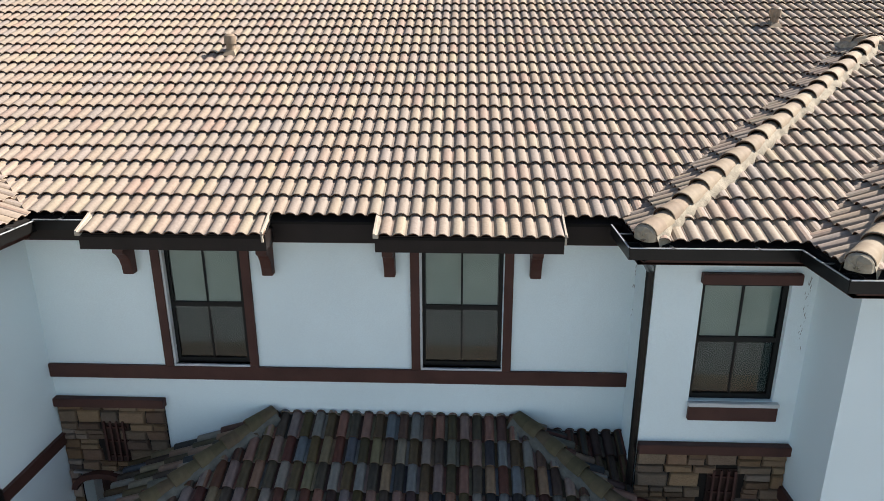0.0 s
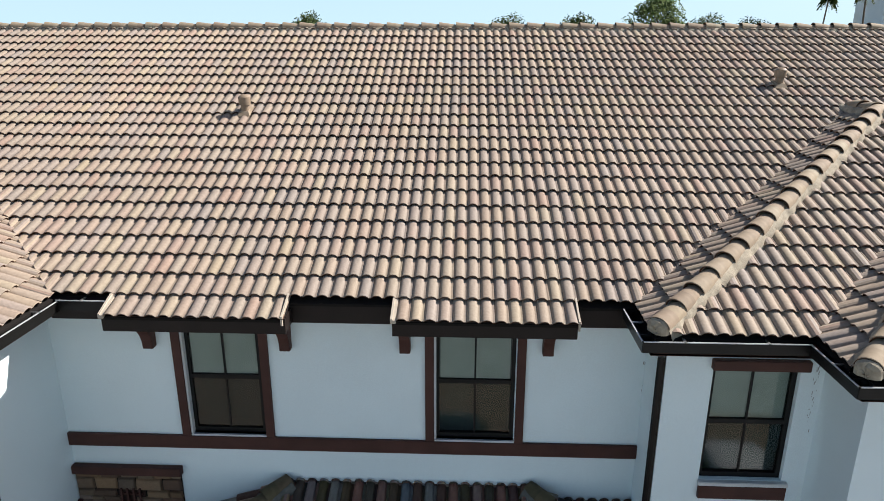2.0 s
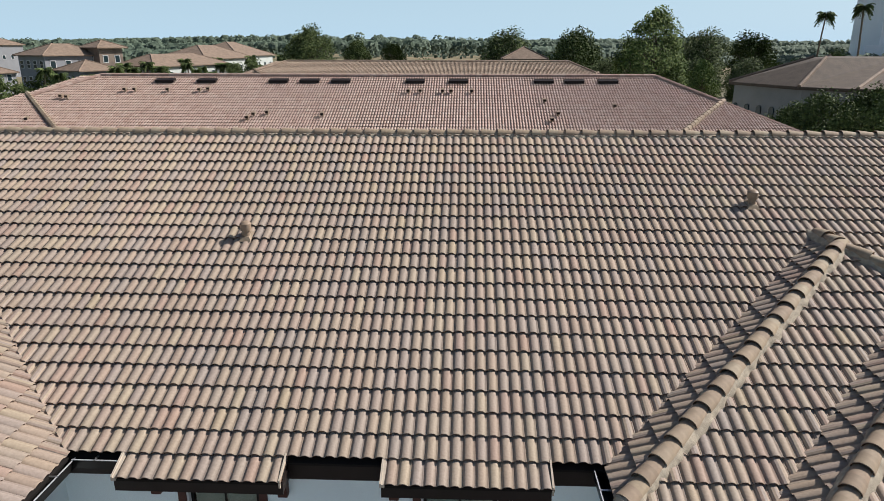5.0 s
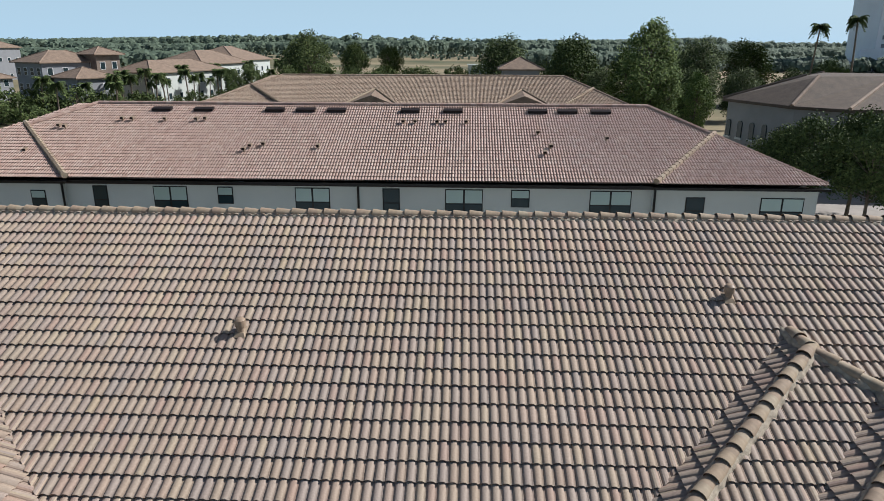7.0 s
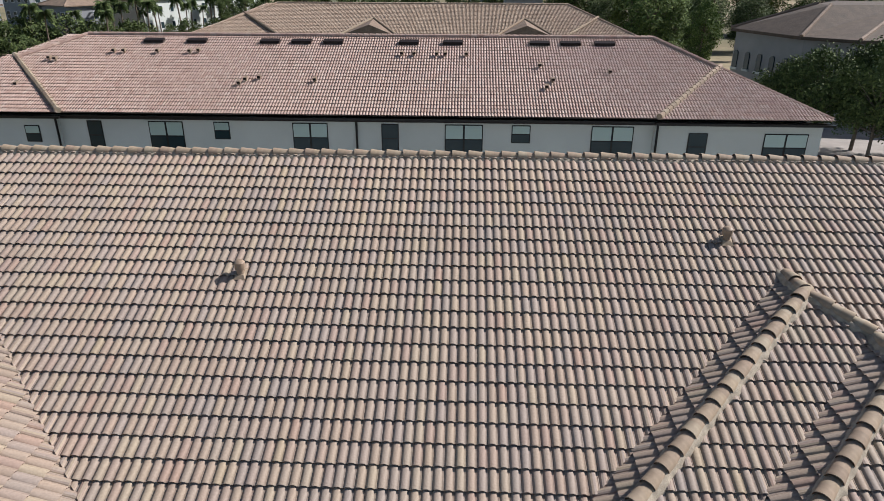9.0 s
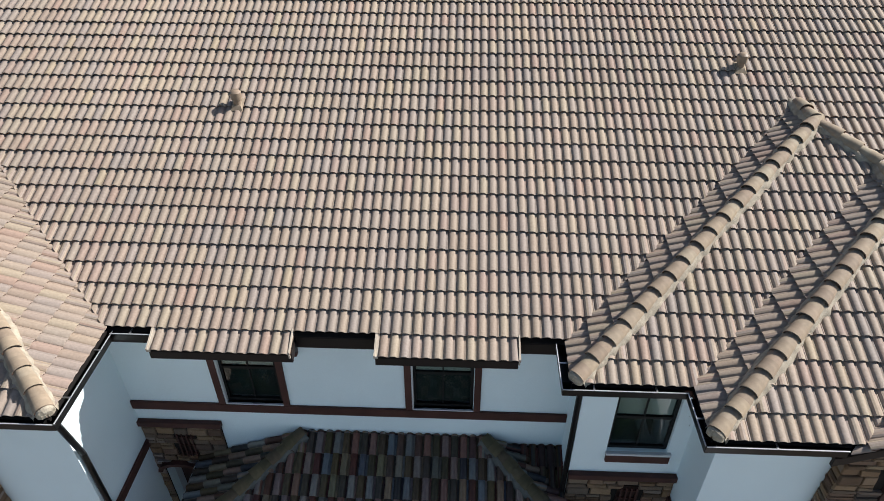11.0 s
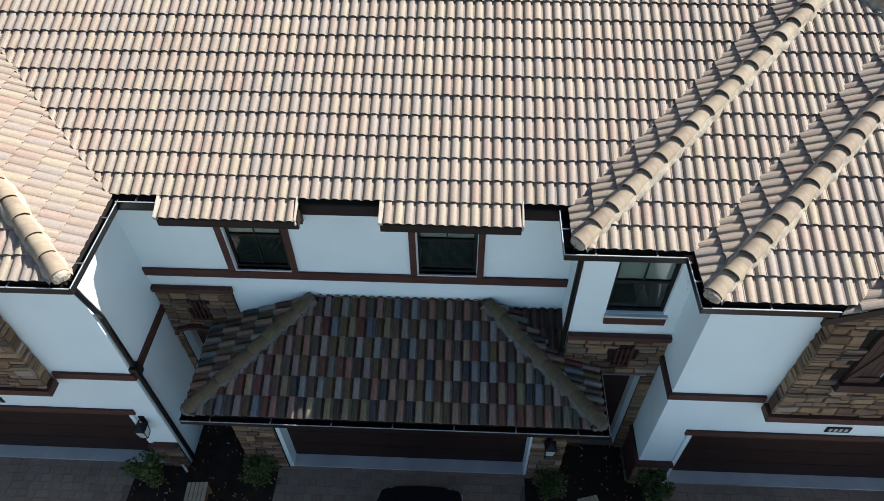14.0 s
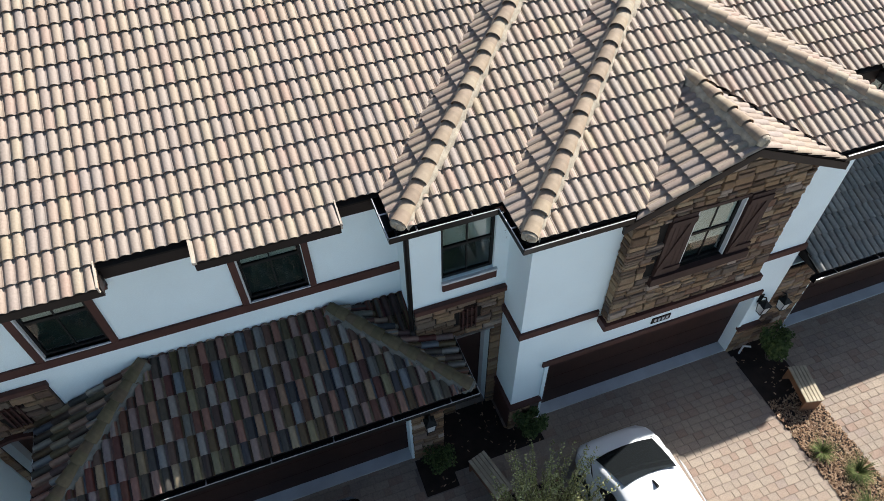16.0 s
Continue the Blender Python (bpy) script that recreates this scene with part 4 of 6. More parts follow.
# ---- stone panels with grilles, entry doors ----
for xa, xb, y, oa, ob_, zo, gx in ((SIDE_L, -3.776, WALL_Y, -5.08, -4.38, 3.08, -4.47), (STEP_X, SIDE_R, MID_WALL_Y, 2.97, 3.66, 3.04, 3.19)):
    sp = part("stone_panel", Shape().box(xa, xb, y - 0.02, y, zo, 4.08).box(xa, oa, y - 0.02, y, 0, zo).box(ob_, xb, y - 0.02, y, 0, zo), JOINT, house, "ledge stone panel over an entry")
    stone_field(sp, xa, xb, zo, 4.08, y - 0.02, 61, None, [(gx - 0.2, gx + 0.2, 3.2, 3.9)])
    stone_field(sp, ob_, xb, 0.0, zo, y - 0.02, 62, big=1.2)
    stone_field(sp, xa, oa, 0.0, zo, y - 0.02, 63, big=1.2)
    part("cap", Shape().box(xa, xb + 0.03, y - 0.10, y, 4.08, 4.20), TRIM, sp, "brown cap board", bevel=0.006)
    gr = part("grille", Shape().box(gx - 0.18, gx + 0.18, y - 0.035, y - 0.015, 3.22, 3.86), DOOR, sp, "dark brown iron grille")
    for k in range(4):
        part("slat", Shape().box(gx - 0.135 + k * 0.083, gx - 0.110 + k * 0.083, y - 0.085, y - 0.06, 3.26, 3.86), TRIM, gr)
    for zz in (3.32, 3.55, 3.76):
        part("slat", Shape().box(gx - 0.15, gx + 0.155, y - 0.06, y - 0.035, zz - 0.012, zz + 0.012), TRIM, gr)
    # recessed entry with pale jambs
    part("flashing", Shape().box(oa - 0.05, ob_ + 0.05, y - 0.085, y - 0.02, zo - 0.03, zo), STEEL, sp, "bare metal drip edge")
    for jx in (oa - 0.06, ob_):
        part("jamb", Shape().box(jx, jx + 0.06, y + T, y + 0.42, 0, zo), SILL, sp)
    part("entry_door", Shape().box(oa - 0.06, ob_ + 0.06, y + 0.40, y + 0.45, 0, zo), DOOR, house, "dark brown entry door")
arch = [(-0.42 * math.cos(i * math.pi / 10), 0.26 * math.sin(i * math.pi / 10)) for i in range(11)]
s = Shape().prism([(-4.73 + u, 2.84 + w) for u, w in arch] + [(-4.73 + u * 0.82, 2.84 + w * 0.7) for u, w in reversed(arch)], WALL_Y - 0.16, WALL_Y - 0.06)
fixed(part("arch_board", s, TRIM, house, "curved brown board over the entry").data)

# mould specks down the inner corners
rnd = random.Random(15)
for x, y, z0, z1, n in ((3.80, MID_WALL_Y, 5.35, 6.25, 26), (2.17, WALL_Y, 5.4, 6.3, 16)):
    sm = Shape()
    for _ in range(n):
        z, h, w = z0 + (z1 - z0) * rnd.random() ** 0.7, rnd.uniform(0.008, 0.045), rnd.uniform(0.002, 0.006)
        q = x + rnd.gauss(0, 0.012)
        sm.add([(q - w, y - 0.004, z), (q + w * 0.3, y - 0.004, z - h * 0.4), (q + w, y - 0.004, z + h * 0.5), (q, y - 0.004, z + h)], [(0, 1, 2, 3)])
    part("mould_specks", sm, STAIN, house, "dark mould specks running down the stucco")


def downspout(points, name="downspout"):
    s = Shape()
    for a, b in zip(points, points[1:]):
        s.tube(a, b, 0.045, None, 8)
    return part(name, s, GUTTER, house, "black metal downspout")


downspout([(MID_X + 0.05, MID_Y + 0.05, 6.58), (STEP_X - 0.045, MID_WALL_Y + 0.02, 6.3), (STEP_X - 0.045, MID_WALL_Y + 0.02, 3.6)])
downspout([(RIGHT_X - BAY, WING_Y + 0.05, 6.58), (SIDE_L + 0.05, FRONT_Y + 0.08, 5.2), (SIDE_L + 0.05, FRONT_Y + 0.08, 3.75), (SIDE_L + 0.05, FRONT_Y + 0.08, 0.1)])
house_part("rain_box", [(SIDE_L - 0.02, SIDE_L + 0.13, FRONT_Y - 0.01, FRONT_Y + 0.17, 3.55, 3.80)], GUTTER, bevel=0.01)


# ---- portico over the middle garage ----
def portico(xl, xr, blocks, d_gar, near, seed, left_hip=True):
    """A hip roof against the wall over a garage block: eave from xl to xr."""
    y0, z = 5.83, 3.17
    run = WALL_Y - y0
    p = part("portico_roof", Shape().box(xl + 0.3, xr - 0.3, y0 + 0.3, WALL_Y, 2.86, 2.90), TRIM, house, "low hip roof of mixed grey and brown barrel tiles")
    pick = (lambda u, row: True) if near else None
    TD, TD2 = (TILE_DARK, TILE_BLUE) if near else (TILE_LIT, None)
    tiled("tile_field", (xl, y0, z), (1, 0), SLOPE, [(1, -1 if left_hip else 0, 0), (-1, -1, -(xr - xl)), (0, -1, -run)], (0, xr - xl), 7, TD, p, pick, 0, ROUND, seed=seed, phase=0.063, other=TD2)
    if left_hip:
        tiled("tile_field", (xl, WALL_Y, z), (0, -1), SLOPE, [(-1, -1, -run), (1, 0, 0), (0, -1, -run)], (0, run), 7, TD, p, None, 0, ROUND, seed=seed + 1, other=TD2)
    tiled("tile_field", (xr, y0, z), (0, 1), SLOPE, [(1, -1, 0), (-1, 0, -run), (0, -1, -run)], (0, run), 7, TD, p, None, 0, ROUND, seed=seed + 2, other=TD2)
    top = z + SLOPE * run
    n = Shape()
    n.add([(xl, y0, z - 0.03), (xr, y0, z - 0.03), (xr - run, WALL_Y, top - 0.03), (xl + (run if left_hip else 0), WALL_Y, top - 0.03), (xl, WALL_Y, z - 0.03), (xr, WALL_Y, z - 0.03)], [(0, 1, 2, 3), (0, 3, 4), (1, 5, 2)])
    part("underlay", n, UNDERLAY, p)
    if left_hip:
        caps((xl, y0, z + 0.03), (xl + run, WALL_Y - 0.05, top + 0.03), 0.12, CAP_DARK, p, mortar=MORTAR_GREY, seed=seed)
    caps((xr, y0, z + 0.03), (xr - run, WALL_Y - 0.05, top + 0.03), 0.12, CAP_DARK, p, mortar=MORTAR_GREY, seed=seed + 1)
    if near:
        # small saddle that leads water round the corner of the next wall
        zc, kx = 3.81, xr - (3.81 - z) / SLOPE
        tiled("saddle_tiles", (kx, WALL_Y - 1.0, zc - SLOPE), (1, 0), SLOPE, [(1, 1, 1.0), (-1, 0, kx - STEP_X), (0, -1, -1.0)], (0, STEP_X - kx), 4, TILE_DARK, p, None, 0, ROUND, seed=seed + 5)
        n = Shape().add([(kx, WALL_Y, zc - 0.02), (STEP_X, WALL_Y, zc - 0.02), (STEP_X, WALL_Y - (STEP_X - kx), zc - 0.02 - SLOPE * (STEP_X - kx))], [(0, 1, 2)])
        part("underlay", n, UNDERLAY, p)
    gutter_run((xl - 0.07, y0 - 0.07), (xr + 0.07, y0 - 0.07), (0, -1), z=2.97, straps=0.95, ends=(1, 1))
    if left_hip:
        gutter_run((xl - 0.07, WALL_Y), (xl - 0.07, y0 - 0.07), (-1, 0), z=2.97, ends=(0, 1))
    gutter_run((xr + 0.07, y0 - 0.07), (xr + 0.07, MID_WALL_Y if near else WALL_Y), (1, 0), z=2.97, ends=(1, 0))
    a, b = blocks
    yw = 6.35
    s = Shape()
    wall_front(s, a, b, yw, T, 0, 2.9, [(d_gar[0], d_gar[1], 0, 2.20)])
    s.box(a, a + T, yw + T, WALL_Y, 0, 2.9)
    s.box(b - T, b, yw + T, WALL_Y if not near else MID_WALL_Y, 0, 2.9)
    welded(part("garage_block", s, STUCCO, house, "white stucco garage front").data)
    garage(d_gar[0], d_gar[1], yw)
    for x0, x1 in ((a, d_gar[0] - 0.03), (d_gar[1] + 0.03, b)):
        pr = part("stone_pier", Shape().box(x0 - 0.02, x1, yw - 0.05, yw, 0, 2.86), JOINT, house, "pier faced with ledge stone")
        stone_field(pr, x0 - 0.05, x1, 0, 2.86, yw - 0.05, seed + 7)


portico(-4.32, 2.83, (-3.88, 2.42), GAR_C, True, 40)
portico(10.19, 17.6, (10.08, 17.2), (10.98, 15.86), False, 50, False)

# ---- ground and paving ----
FIELD, ft, fb = material("dry_grassland", 0.95)
pat = ramp(ft, noise_of(ft, 0.010, 6.0), [(0.32, (0.06, 0.08, 0.03)), (0.45, (0.14, 0.13, 0.06)), (0.58, (0.30, 0.24, 0.14))])
ft.links.new(mix(ft, pat, ramp(ft, noise_of(ft, 0.6, 5.0), [(0.3, (0.6, 0.6, 0.6)), (0.7, (1, 1, 1))]), 0.7, "MULTIPLY"), fb.inputs["Base Color"])
g = part("ground", Shape().add([(-4000, -4000, -0.03), (4000, -4000, -0.03), (4000, 5500, -0.03), (-4000, 5500, -0.03)], [(0, 1, 2, 3)]), FIELD)
tagged(g, "dry green and tan open ground reaching the horizon", "ground", kind="structure")
base = part("driveway", Shape().box(-26, 30, -2.0, 7.9, -0.025, COURT - 0.012), SAND)
tagged(base, "red and tan paver driveway in front of the garages", "driveway", kind="structure")
court = part("pavement", Shape().box(-40, 34, 24, 33.9, -0.025, -0.01).box(19.0, 40, 33.9, 70, -0.025, -0.012), speckled("pale_paving", (0.36, 0.33, 0.30), 0.95, 0.6, 0.2, 12.0, 0.3))
tagged(court, "pale grey pavement between the buildings", "pavement", kind="structure")
# Unseen pale lane and street, added to bounce light onto the walls.
part("bounce_lane", Shape().box(-26, 30, -14, -2.0, -0.025, COURT - 0.006), speckled("grey_bounce_lane", (0.34, 0.36, 0.37), 0.9, 3.0, 0.2, 9.0, 0.3), base)
strip = part("road", Shape().box(-26, 30, -26, -14, -0.025, -0.005), CONCRETE)
tagged(strip, "unseen pale concrete street that bounces light", "road", kind="structure")


def paver_points(x, y, w, h, z, rnd):
    q, dz = 0.0028, rnd.uniform(-0.002, 0.003)
    lo = [(x + q, y + q), (x + w - q, y + q), (x + w - q, y + h - q), (x + q, y + h - q)]
    hi = [(x + 1.7 * q, y + 1.7 * q), (x + w - 1.7 * q, y + 1.7 * q), (x + w - 1.7 * q, y + h - 1.7 * q), (x + 1.7 * q, y + h - 1.7 * q)]
    return [(a, b, z - 0.012) for a, b in lo] + [(a, b, z + dz - 0.004) for a, b in lo] + [(a, b, z + dz) for a, b in hi], [(0, 1, 5, 4), (1, 2, 6, 5), (2, 3, 7, 6), (3, 0, 4, 7), (4, 5, 9, 8), (5, 6, 10, 9), (6, 7, 11, 10), (7, 4, 8, 11), (8, 9, 10, 11)]


# The sixth is dark soil in place of a walk that lies in shade.
BEDS = [(9.5, 10.6, -2.0, 6.3), (3.2, 4.4, 2.0, 4.9), (3.8, 4.5, 5.75, 6.3), (-6.3, -3.35, 5.0, 6.3), (-5.3, -3.95, 6.3, 7.8), (2.45, 3.8, 5.75, 7.05), (1.75, 2.45, 5.45, 6.3)]


def paving(x0, x1, y0, y1, seed, near=None):
    rnd = random.Random(seed)
    field, made, y = Shape(), 0, y0
    sizes = ((0.16, 0.16), (0.24, 0.16), (0.20, 0.16), (0.30, 0.16))
    while y < y1:
        x = x0 - rnd.uniform(0, 0.15)
        while x < x1:
            w = rnd.choice((0.155, 0.225, 0.225, 0.30))
            h = 0.165
            if not any(a - 0.02 < x + w / 2 < b + 0.02 and c < y + h / 2 < e for a, b, c, e in BEDS):
                if near and made < 300 and near(x, y):
                    p, f = paver_points(-w / 2, -h / 2, w, h, 0.0, rnd)
                    key = round(w * 1000)
                    if key not in PAVER_MESH:
                        PAVER_MESH[key] = Shape().add(p, f).mesh("paver", PAVER)
                    ob = new("paver", PAVER_MESH[key])
                    ob.parent, ob.location = base, (x + w / 2, y + h / 2, COURT + rnd.uniform(-0.001, 0.003))
                    made += 1
                else:
                    field.add(*paver_points(x, y, w, h, COURT, rnd))
            x += w
        y += 0.165
    part("paver_field", field, PAVER, base, kind="stuff")


PAVER_MESH = {}

# ---- beds ----
for k, (a, b, c, e) in enumerate(BEDS):
    bed = part("planting_bed", Shape().box(a, b, c, e, -0.02, COURT + 0.003 * (k % 2)), SOIL_SHADE)
    tagged(bed, "strip of dark soil with bark mulch, bare in places for shade", "planting bed", kind="structure")
    rnd = random.Random(500 + k)
    chips = Shape()
    # Chips kept off the shaded ground, so bare dark soil paints the shade.
    for _ in range(int((b - a) * (e - c) * (25 if k > 1 else 800))):
        x, y, r = rnd.uniform(a, b), c + (e - c) * (0.82 if k == 0 and rnd.random() < 0.97 else 1.0) * rnd.random(), rnd.uniform(0.012, 0.036)
        m = pose(x, y, COURT + rnd.uniform(0.004, 0.03), rnd.uniform(-25, 25), rnd.uniform(-25, 25), rnd.uniform(0, 360))
        chips.box(-r, r, -r * 0.35, r * 0.35, -0.006, 0.006, m)
    part("bark_chips", chips, MULCH, bed, kind="stuff")


# ---- foliage ----
def leaf_material(name, dark, mid, light):
    m, t, b = material(name, 0.8)
    b.inputs["Specular IOR Level"].default_value = 0.2
    c = ramp(t, any_random(t), [(0.0, dark), (0.5, mid), (1.0, light)])
    t.links.new(mix(t, c, ramp(t, noise_of(t, 0.6, 3.0), [(0.3, (0.55, 0.6, 0.5)), (0.7, (1.1, 1.1, 1.0))]), 0.6, "MULTIPLY"), b.inputs["Base Color"])
    return m


LEAF = leaf_material("oak_leaves", (0.034, 0.052, 0.018), (0.070, 0.100, 0.034), (0.13, 0.165, 0.055))
LEAF_LIGHT = leaf_material("pine_leaves", (0.05, 0.08, 0.024), (0.10, 0.15, 0.042), (0.20, 0.26, 0.075))
LEAF_PALE = leaf_material("pale_shrub_leaves", (0.18, 0.18, 0.06), (0.40, 0.39, 0.16), (0.62, 0.58, 0.32))
# Paler and bluer than near leaves: distance haze put into the base colour.
LEAF_FAR = leaf_material("hazed_leaves", (0.078, 0.110, 0.085), (0.105, 0.140, 0.108), (0.130, 0.170, 0.122))
PALM_LEAF = leaf_material("palm_fronds", (0.045, 0.07, 0.028), (0.09, 0.13, 0.045), (0.18, 0.22, 0.08))
BARK = speckled("grey_bark", (0.16, 0.13, 0.10), 0.95, 3.0, 0.3, 20.0, 0.8, dist=0.03)


def leaves(shape, rnd, c, r, n, size, flat=0.85):
    """n small leaves scattered through a ball round c."""
    for _ in range(n):
        d = Vector((rnd.gauss(0, 1), rnd.gauss(0, 1), rnd.gauss(0, 1) * flat)).normalized() * r * rnd.random() ** 0.4
        p = Vector(c) + d
        a = Vector((rnd.gauss(0, 1), rnd.gauss(0, 1), rnd.gauss(0, 1))).normalized()
        b = a.orthogonal().normalized()
        s = size * rnd.uniform(0.6, 1.4)
        shape.add([p - a * s, p + b * s * 0.5, p + a * s, p - b * s * 0.5], [(0, 1, 2, 3)])


def tree(name, label, height, spread, trunk, n_clumps, per, size, mat, seed, low=0.3, cone=False):
    rnd = random.Random(seed)
    t = thing(name, label, "tree")
    s, crown = Shape(), Shape()
    s.tube((0, 0, -0.05), (rnd.uniform(-0.2, 0.2), rnd.uniform(-0.2, 0.2), height * 0.55), trunk, trunk * 0.55, 8)
    for k in range(n_clumps):
        h = low + (1 - low) * (k + rnd.random()) / n_clumps
        w = (1 - 0.75 * h) if cone else math.sin(math.pi * min(1, 0.12 + 0.86 * (h - low) / (1 - low))) ** 0.6
        a, q = rnd.uniform(0, math.tau), spread * w * rnd.uniform(0.35, 1.0)
        c = Vector((math.cos(a) * q, math.sin(a) * q, height * h * rnd.uniform(0.94, 1.03)))
        s.tube((0, 0, height * min(0.52, h * 0.7)), c, trunk * 0.3, trunk * 0.08, 5, False)
        leaves(crown, rnd, c, spread * rnd.uniform(0.24, 0.42), per, size)
    part("trunk", s, BARK, t)
    part("crown", crown, mat, t)
    return t


def palm(name, label, height, seed, lean=0.4):
    rnd = random.Random(seed)
    t = thing(name, label, "palm tree")
    s = Shape()
    top = Vector((lean, rnd.uniform(-0.3, 0.3), height))
    prev = Vector((0, 0, -0.05))
    for k in range(1, 7):
        q = Vector((top.x * (k / 6) ** 2, top.y * (k / 6) ** 2, height * k / 6))
        s.tube(prev, q, 0.2 - 0.012 * k, 0.19 - 0.012 * k, 8)
        prev = q
    part("trunk", s, BARK, t)
    f = Shape()
    for k in range(80):
        a, up = rnd.uniform(0, math.tau), rnd.uniform(-0.5, 1.5)
        d = Vector((math.cos(a), math.sin(a), 0))
        side = Vector((-d.y, d.x, 0))
        ln = rnd.uniform(1.0, 1.55)
        pts = [top + d * (ln * u) + Vector((0, 0, up * ln * u - 1.1 * ln * u * u)) for u in (0.0, 0.35, 0.7, 1.0)]
        for i in range(9):
            u = 0.2 + 0.8 * i / 9
            j = min(2, int(u * 3))
            c = pts[j].lerp(pts[j + 1], u * 3 - j)
            for sg in (-1, 1):
                e = c + side * sg * 0.40 * (1.1 - u * 0.7) + d * 0.25 + Vector((0, 0, -0.22))
                f.add([c - d * 0.04, e, c + d * 0.2], [(0, 1, 2)])
        f.add([pts[0], pts[1], pts[2], pts[3], pts[2] + side * 0.03, pts[1] + side * 0.03], [(0, 1, 5), (1, 2, 4, 5), (2, 3, 4)])
    part("crown", f, PALM_LEAF, t)
    return t


def place(ob, places, group):
    """The thing at the first place and copies of it at the others (x, y, z turn, size)."""
    tagged(ob, group=group)
    for k, (x, y, turn, size) in enumerate(places):
        m = Matrix.LocRotScale((x, y, 0), Euler((0, 0, radians(turn))), (size, size, size))
        if k == 0:
            ob.matrix_basis = m
        else:
            c = copy_thing(ob, pose(x, y, 0, 0, 0, turn))
            c.scale = (size, size, size)


oak = tree("oak_tree", "dark green broad-leaved tree with a dense rounded crown", 8.0, 3.3, 0.16, 52, 230, 0.12, LEAF, 1, 0.36)
place(oak, [(28.2, 54.5, 80, 0.95), (32.06, 55.14, 150, 1.0), (35.0, 53.6, 210, 1.0), (30.8, 50.6, 300, 0.95), (38.5, 52, 20, 1.05), (26.3, 55.6, 120, 0.82)], "trees beside the pavement")
big = tree("broadleaf_tree", "large dark green tree with a dense rounded crown", 14.0, 6.3, 0.4, 75, 210, 0.26, LEAF, 2, 0.12)
place(big, [(-42.7, 185, 0, 1.08), (9, 170, 40, 1.02), (24.1, 160, 90, 1.0), (50.0, 150, 10, 0.97), (64.3, 160, 200, 0.95), (-49.6, 300, 130, 0.92), (-33.5, 300, 250, 0.85), (50.6, 126.8, 20, 0.62), (61.5, 130.2, 170, 0.6), (41.5, 129.5, 60, 0.6), (73.3, 137.6, 230, 0.62), (27.8, 140, 15, 0.6), (87.5, 141.1, 115, 0.5), (40.0, 141, 80, 0.75), (78, 150, 320, 0.7)], "large trees behind the buildings")
pine = tree("cypress_tree", "tall loose light green tree with an open crown", 15.5, 4.2, 0.3, 70, 170, 0.22, LEAF_LIGHT, 3, 0.12)
place(pine, [(29.3, 111, 0, 1.09), (35.4, 105, 75, 0.60), (27.4, 117, 190, 0.80), (33.0, 113, 30, 0.72)], "light green trees")
scrub = tree("hedge_tree", "green bushy tree in a row along the road", 7.4, 3.2, 0.14, 34, 120, 0.20, LEAF, 17, 0.12)
place(scrub, [(-58 + 4.3 * k + 1.2 * math.sin(k * 4.1), 168 + 9 * math.sin(k * 2.7), 50 * k, 0.95 + 0.14 * math.sin(k * 1.9)) for k in range(14)], "trees along the road behind")
pm = palm("palm_tree", "palm tree with a slim grey trunk and drooping fronds", 7.0, 4)
PALM_ROW = [(-72 + 1.05 * k + 2.4 * math.sin(k * 3.1), 126 + 4.3 * k + 3.0 * math.sin(k * 1.9), 47 * k, 0.86 + 0.14 * math.sin(k * 2.7)) for k in range(24)]
place(pm, [(-71.1, 115.6, 0, 0.95), (-76.2, 119.4, 50, 1.05), (-64.3, 122.8, 110, 0.9), (-67.5, 129.7, 200, 1.05), (-70.8, 137.6, 10, 1.1), (-66, 142.8, 80, 1.0), (-71.2, 149.6, 160, 1.1), (-64.5, 155.8, 240, 1.05), (-68.7, 163.7, 300, 1.15), (-61.9, 169.9, 45, 1.0), (-66.2, 177.8, 130, 1.15), (-58.4, 184.1, 220, 1.1), (-62.8, 193.9, 20, 1.2), (-53.9, 198.2, 100, 1.1), (-57.3, 210.1, 180, 1.2), (-47.2, 206.5, 260, 1.1), (-81, 113.2, 15, 0.9), (-86.1, 118.1, 140, 1.0), (12.4, 160.5, 90, 0.9), (26.8, 151, 30, 1.0), (-14.4, 184.6, 60, 1.0), (-3.3, 180, 190, 0.9)] + PALM_ROW, "palms along the road")
tall = palm("tall_palm", "tall palm tree standing clear against the sky", 16.5, 8, 0.6)
place(tall, [(58.5, 119, 0, 1.0), (67.1, 121.6, 200, 1.08)], "tall palms")
bush = tree("round_bush", "low dense green bush", 2.6, 2.0, 0.08, 16, 60, 0.16, LEAF, 9, 0.1)
place(bush, [(-62 + 7.0 * k + 3 * math.sin(k * 5.0), 255 + 22 * math.sin(k * 2.3), 40 * k, 1.7 + 0.6 * math.sin(k * 1.7)) for k in range(15)] + [(-74, 112, 0, 1.3), (-80, 113, 70, 1.5), (-86, 116, 120, 1.4), (-92, 118, 10, 1.2), (-70, 108, 33, 1.2), (-80, 116, 5, 2.0), (-76, 119.5, 50, 1.8), (-72, 122.5, 95, 2.1), (-83.5, 112, 140, 2.3), (-87, 110, 185, 2.5), (-69.5, 126, 230, 1.6), (-78, 122.5, 275, 2.2), (-91, 116, 300, 2.4), (-66, 124, 20, 1.7), (-72, 130, 80, 1.6), (-67, 136, 130, 1.5), (-63, 132, 200, 1.5), (-75, 114, 310, 1.6)] + [(-66 + 1.2 * k, 128 + 5.5 * k, 30 * k, 1.0 + 0.3 * math.sin(k * 2.1)) for k in range(16)], "bushes along the field")

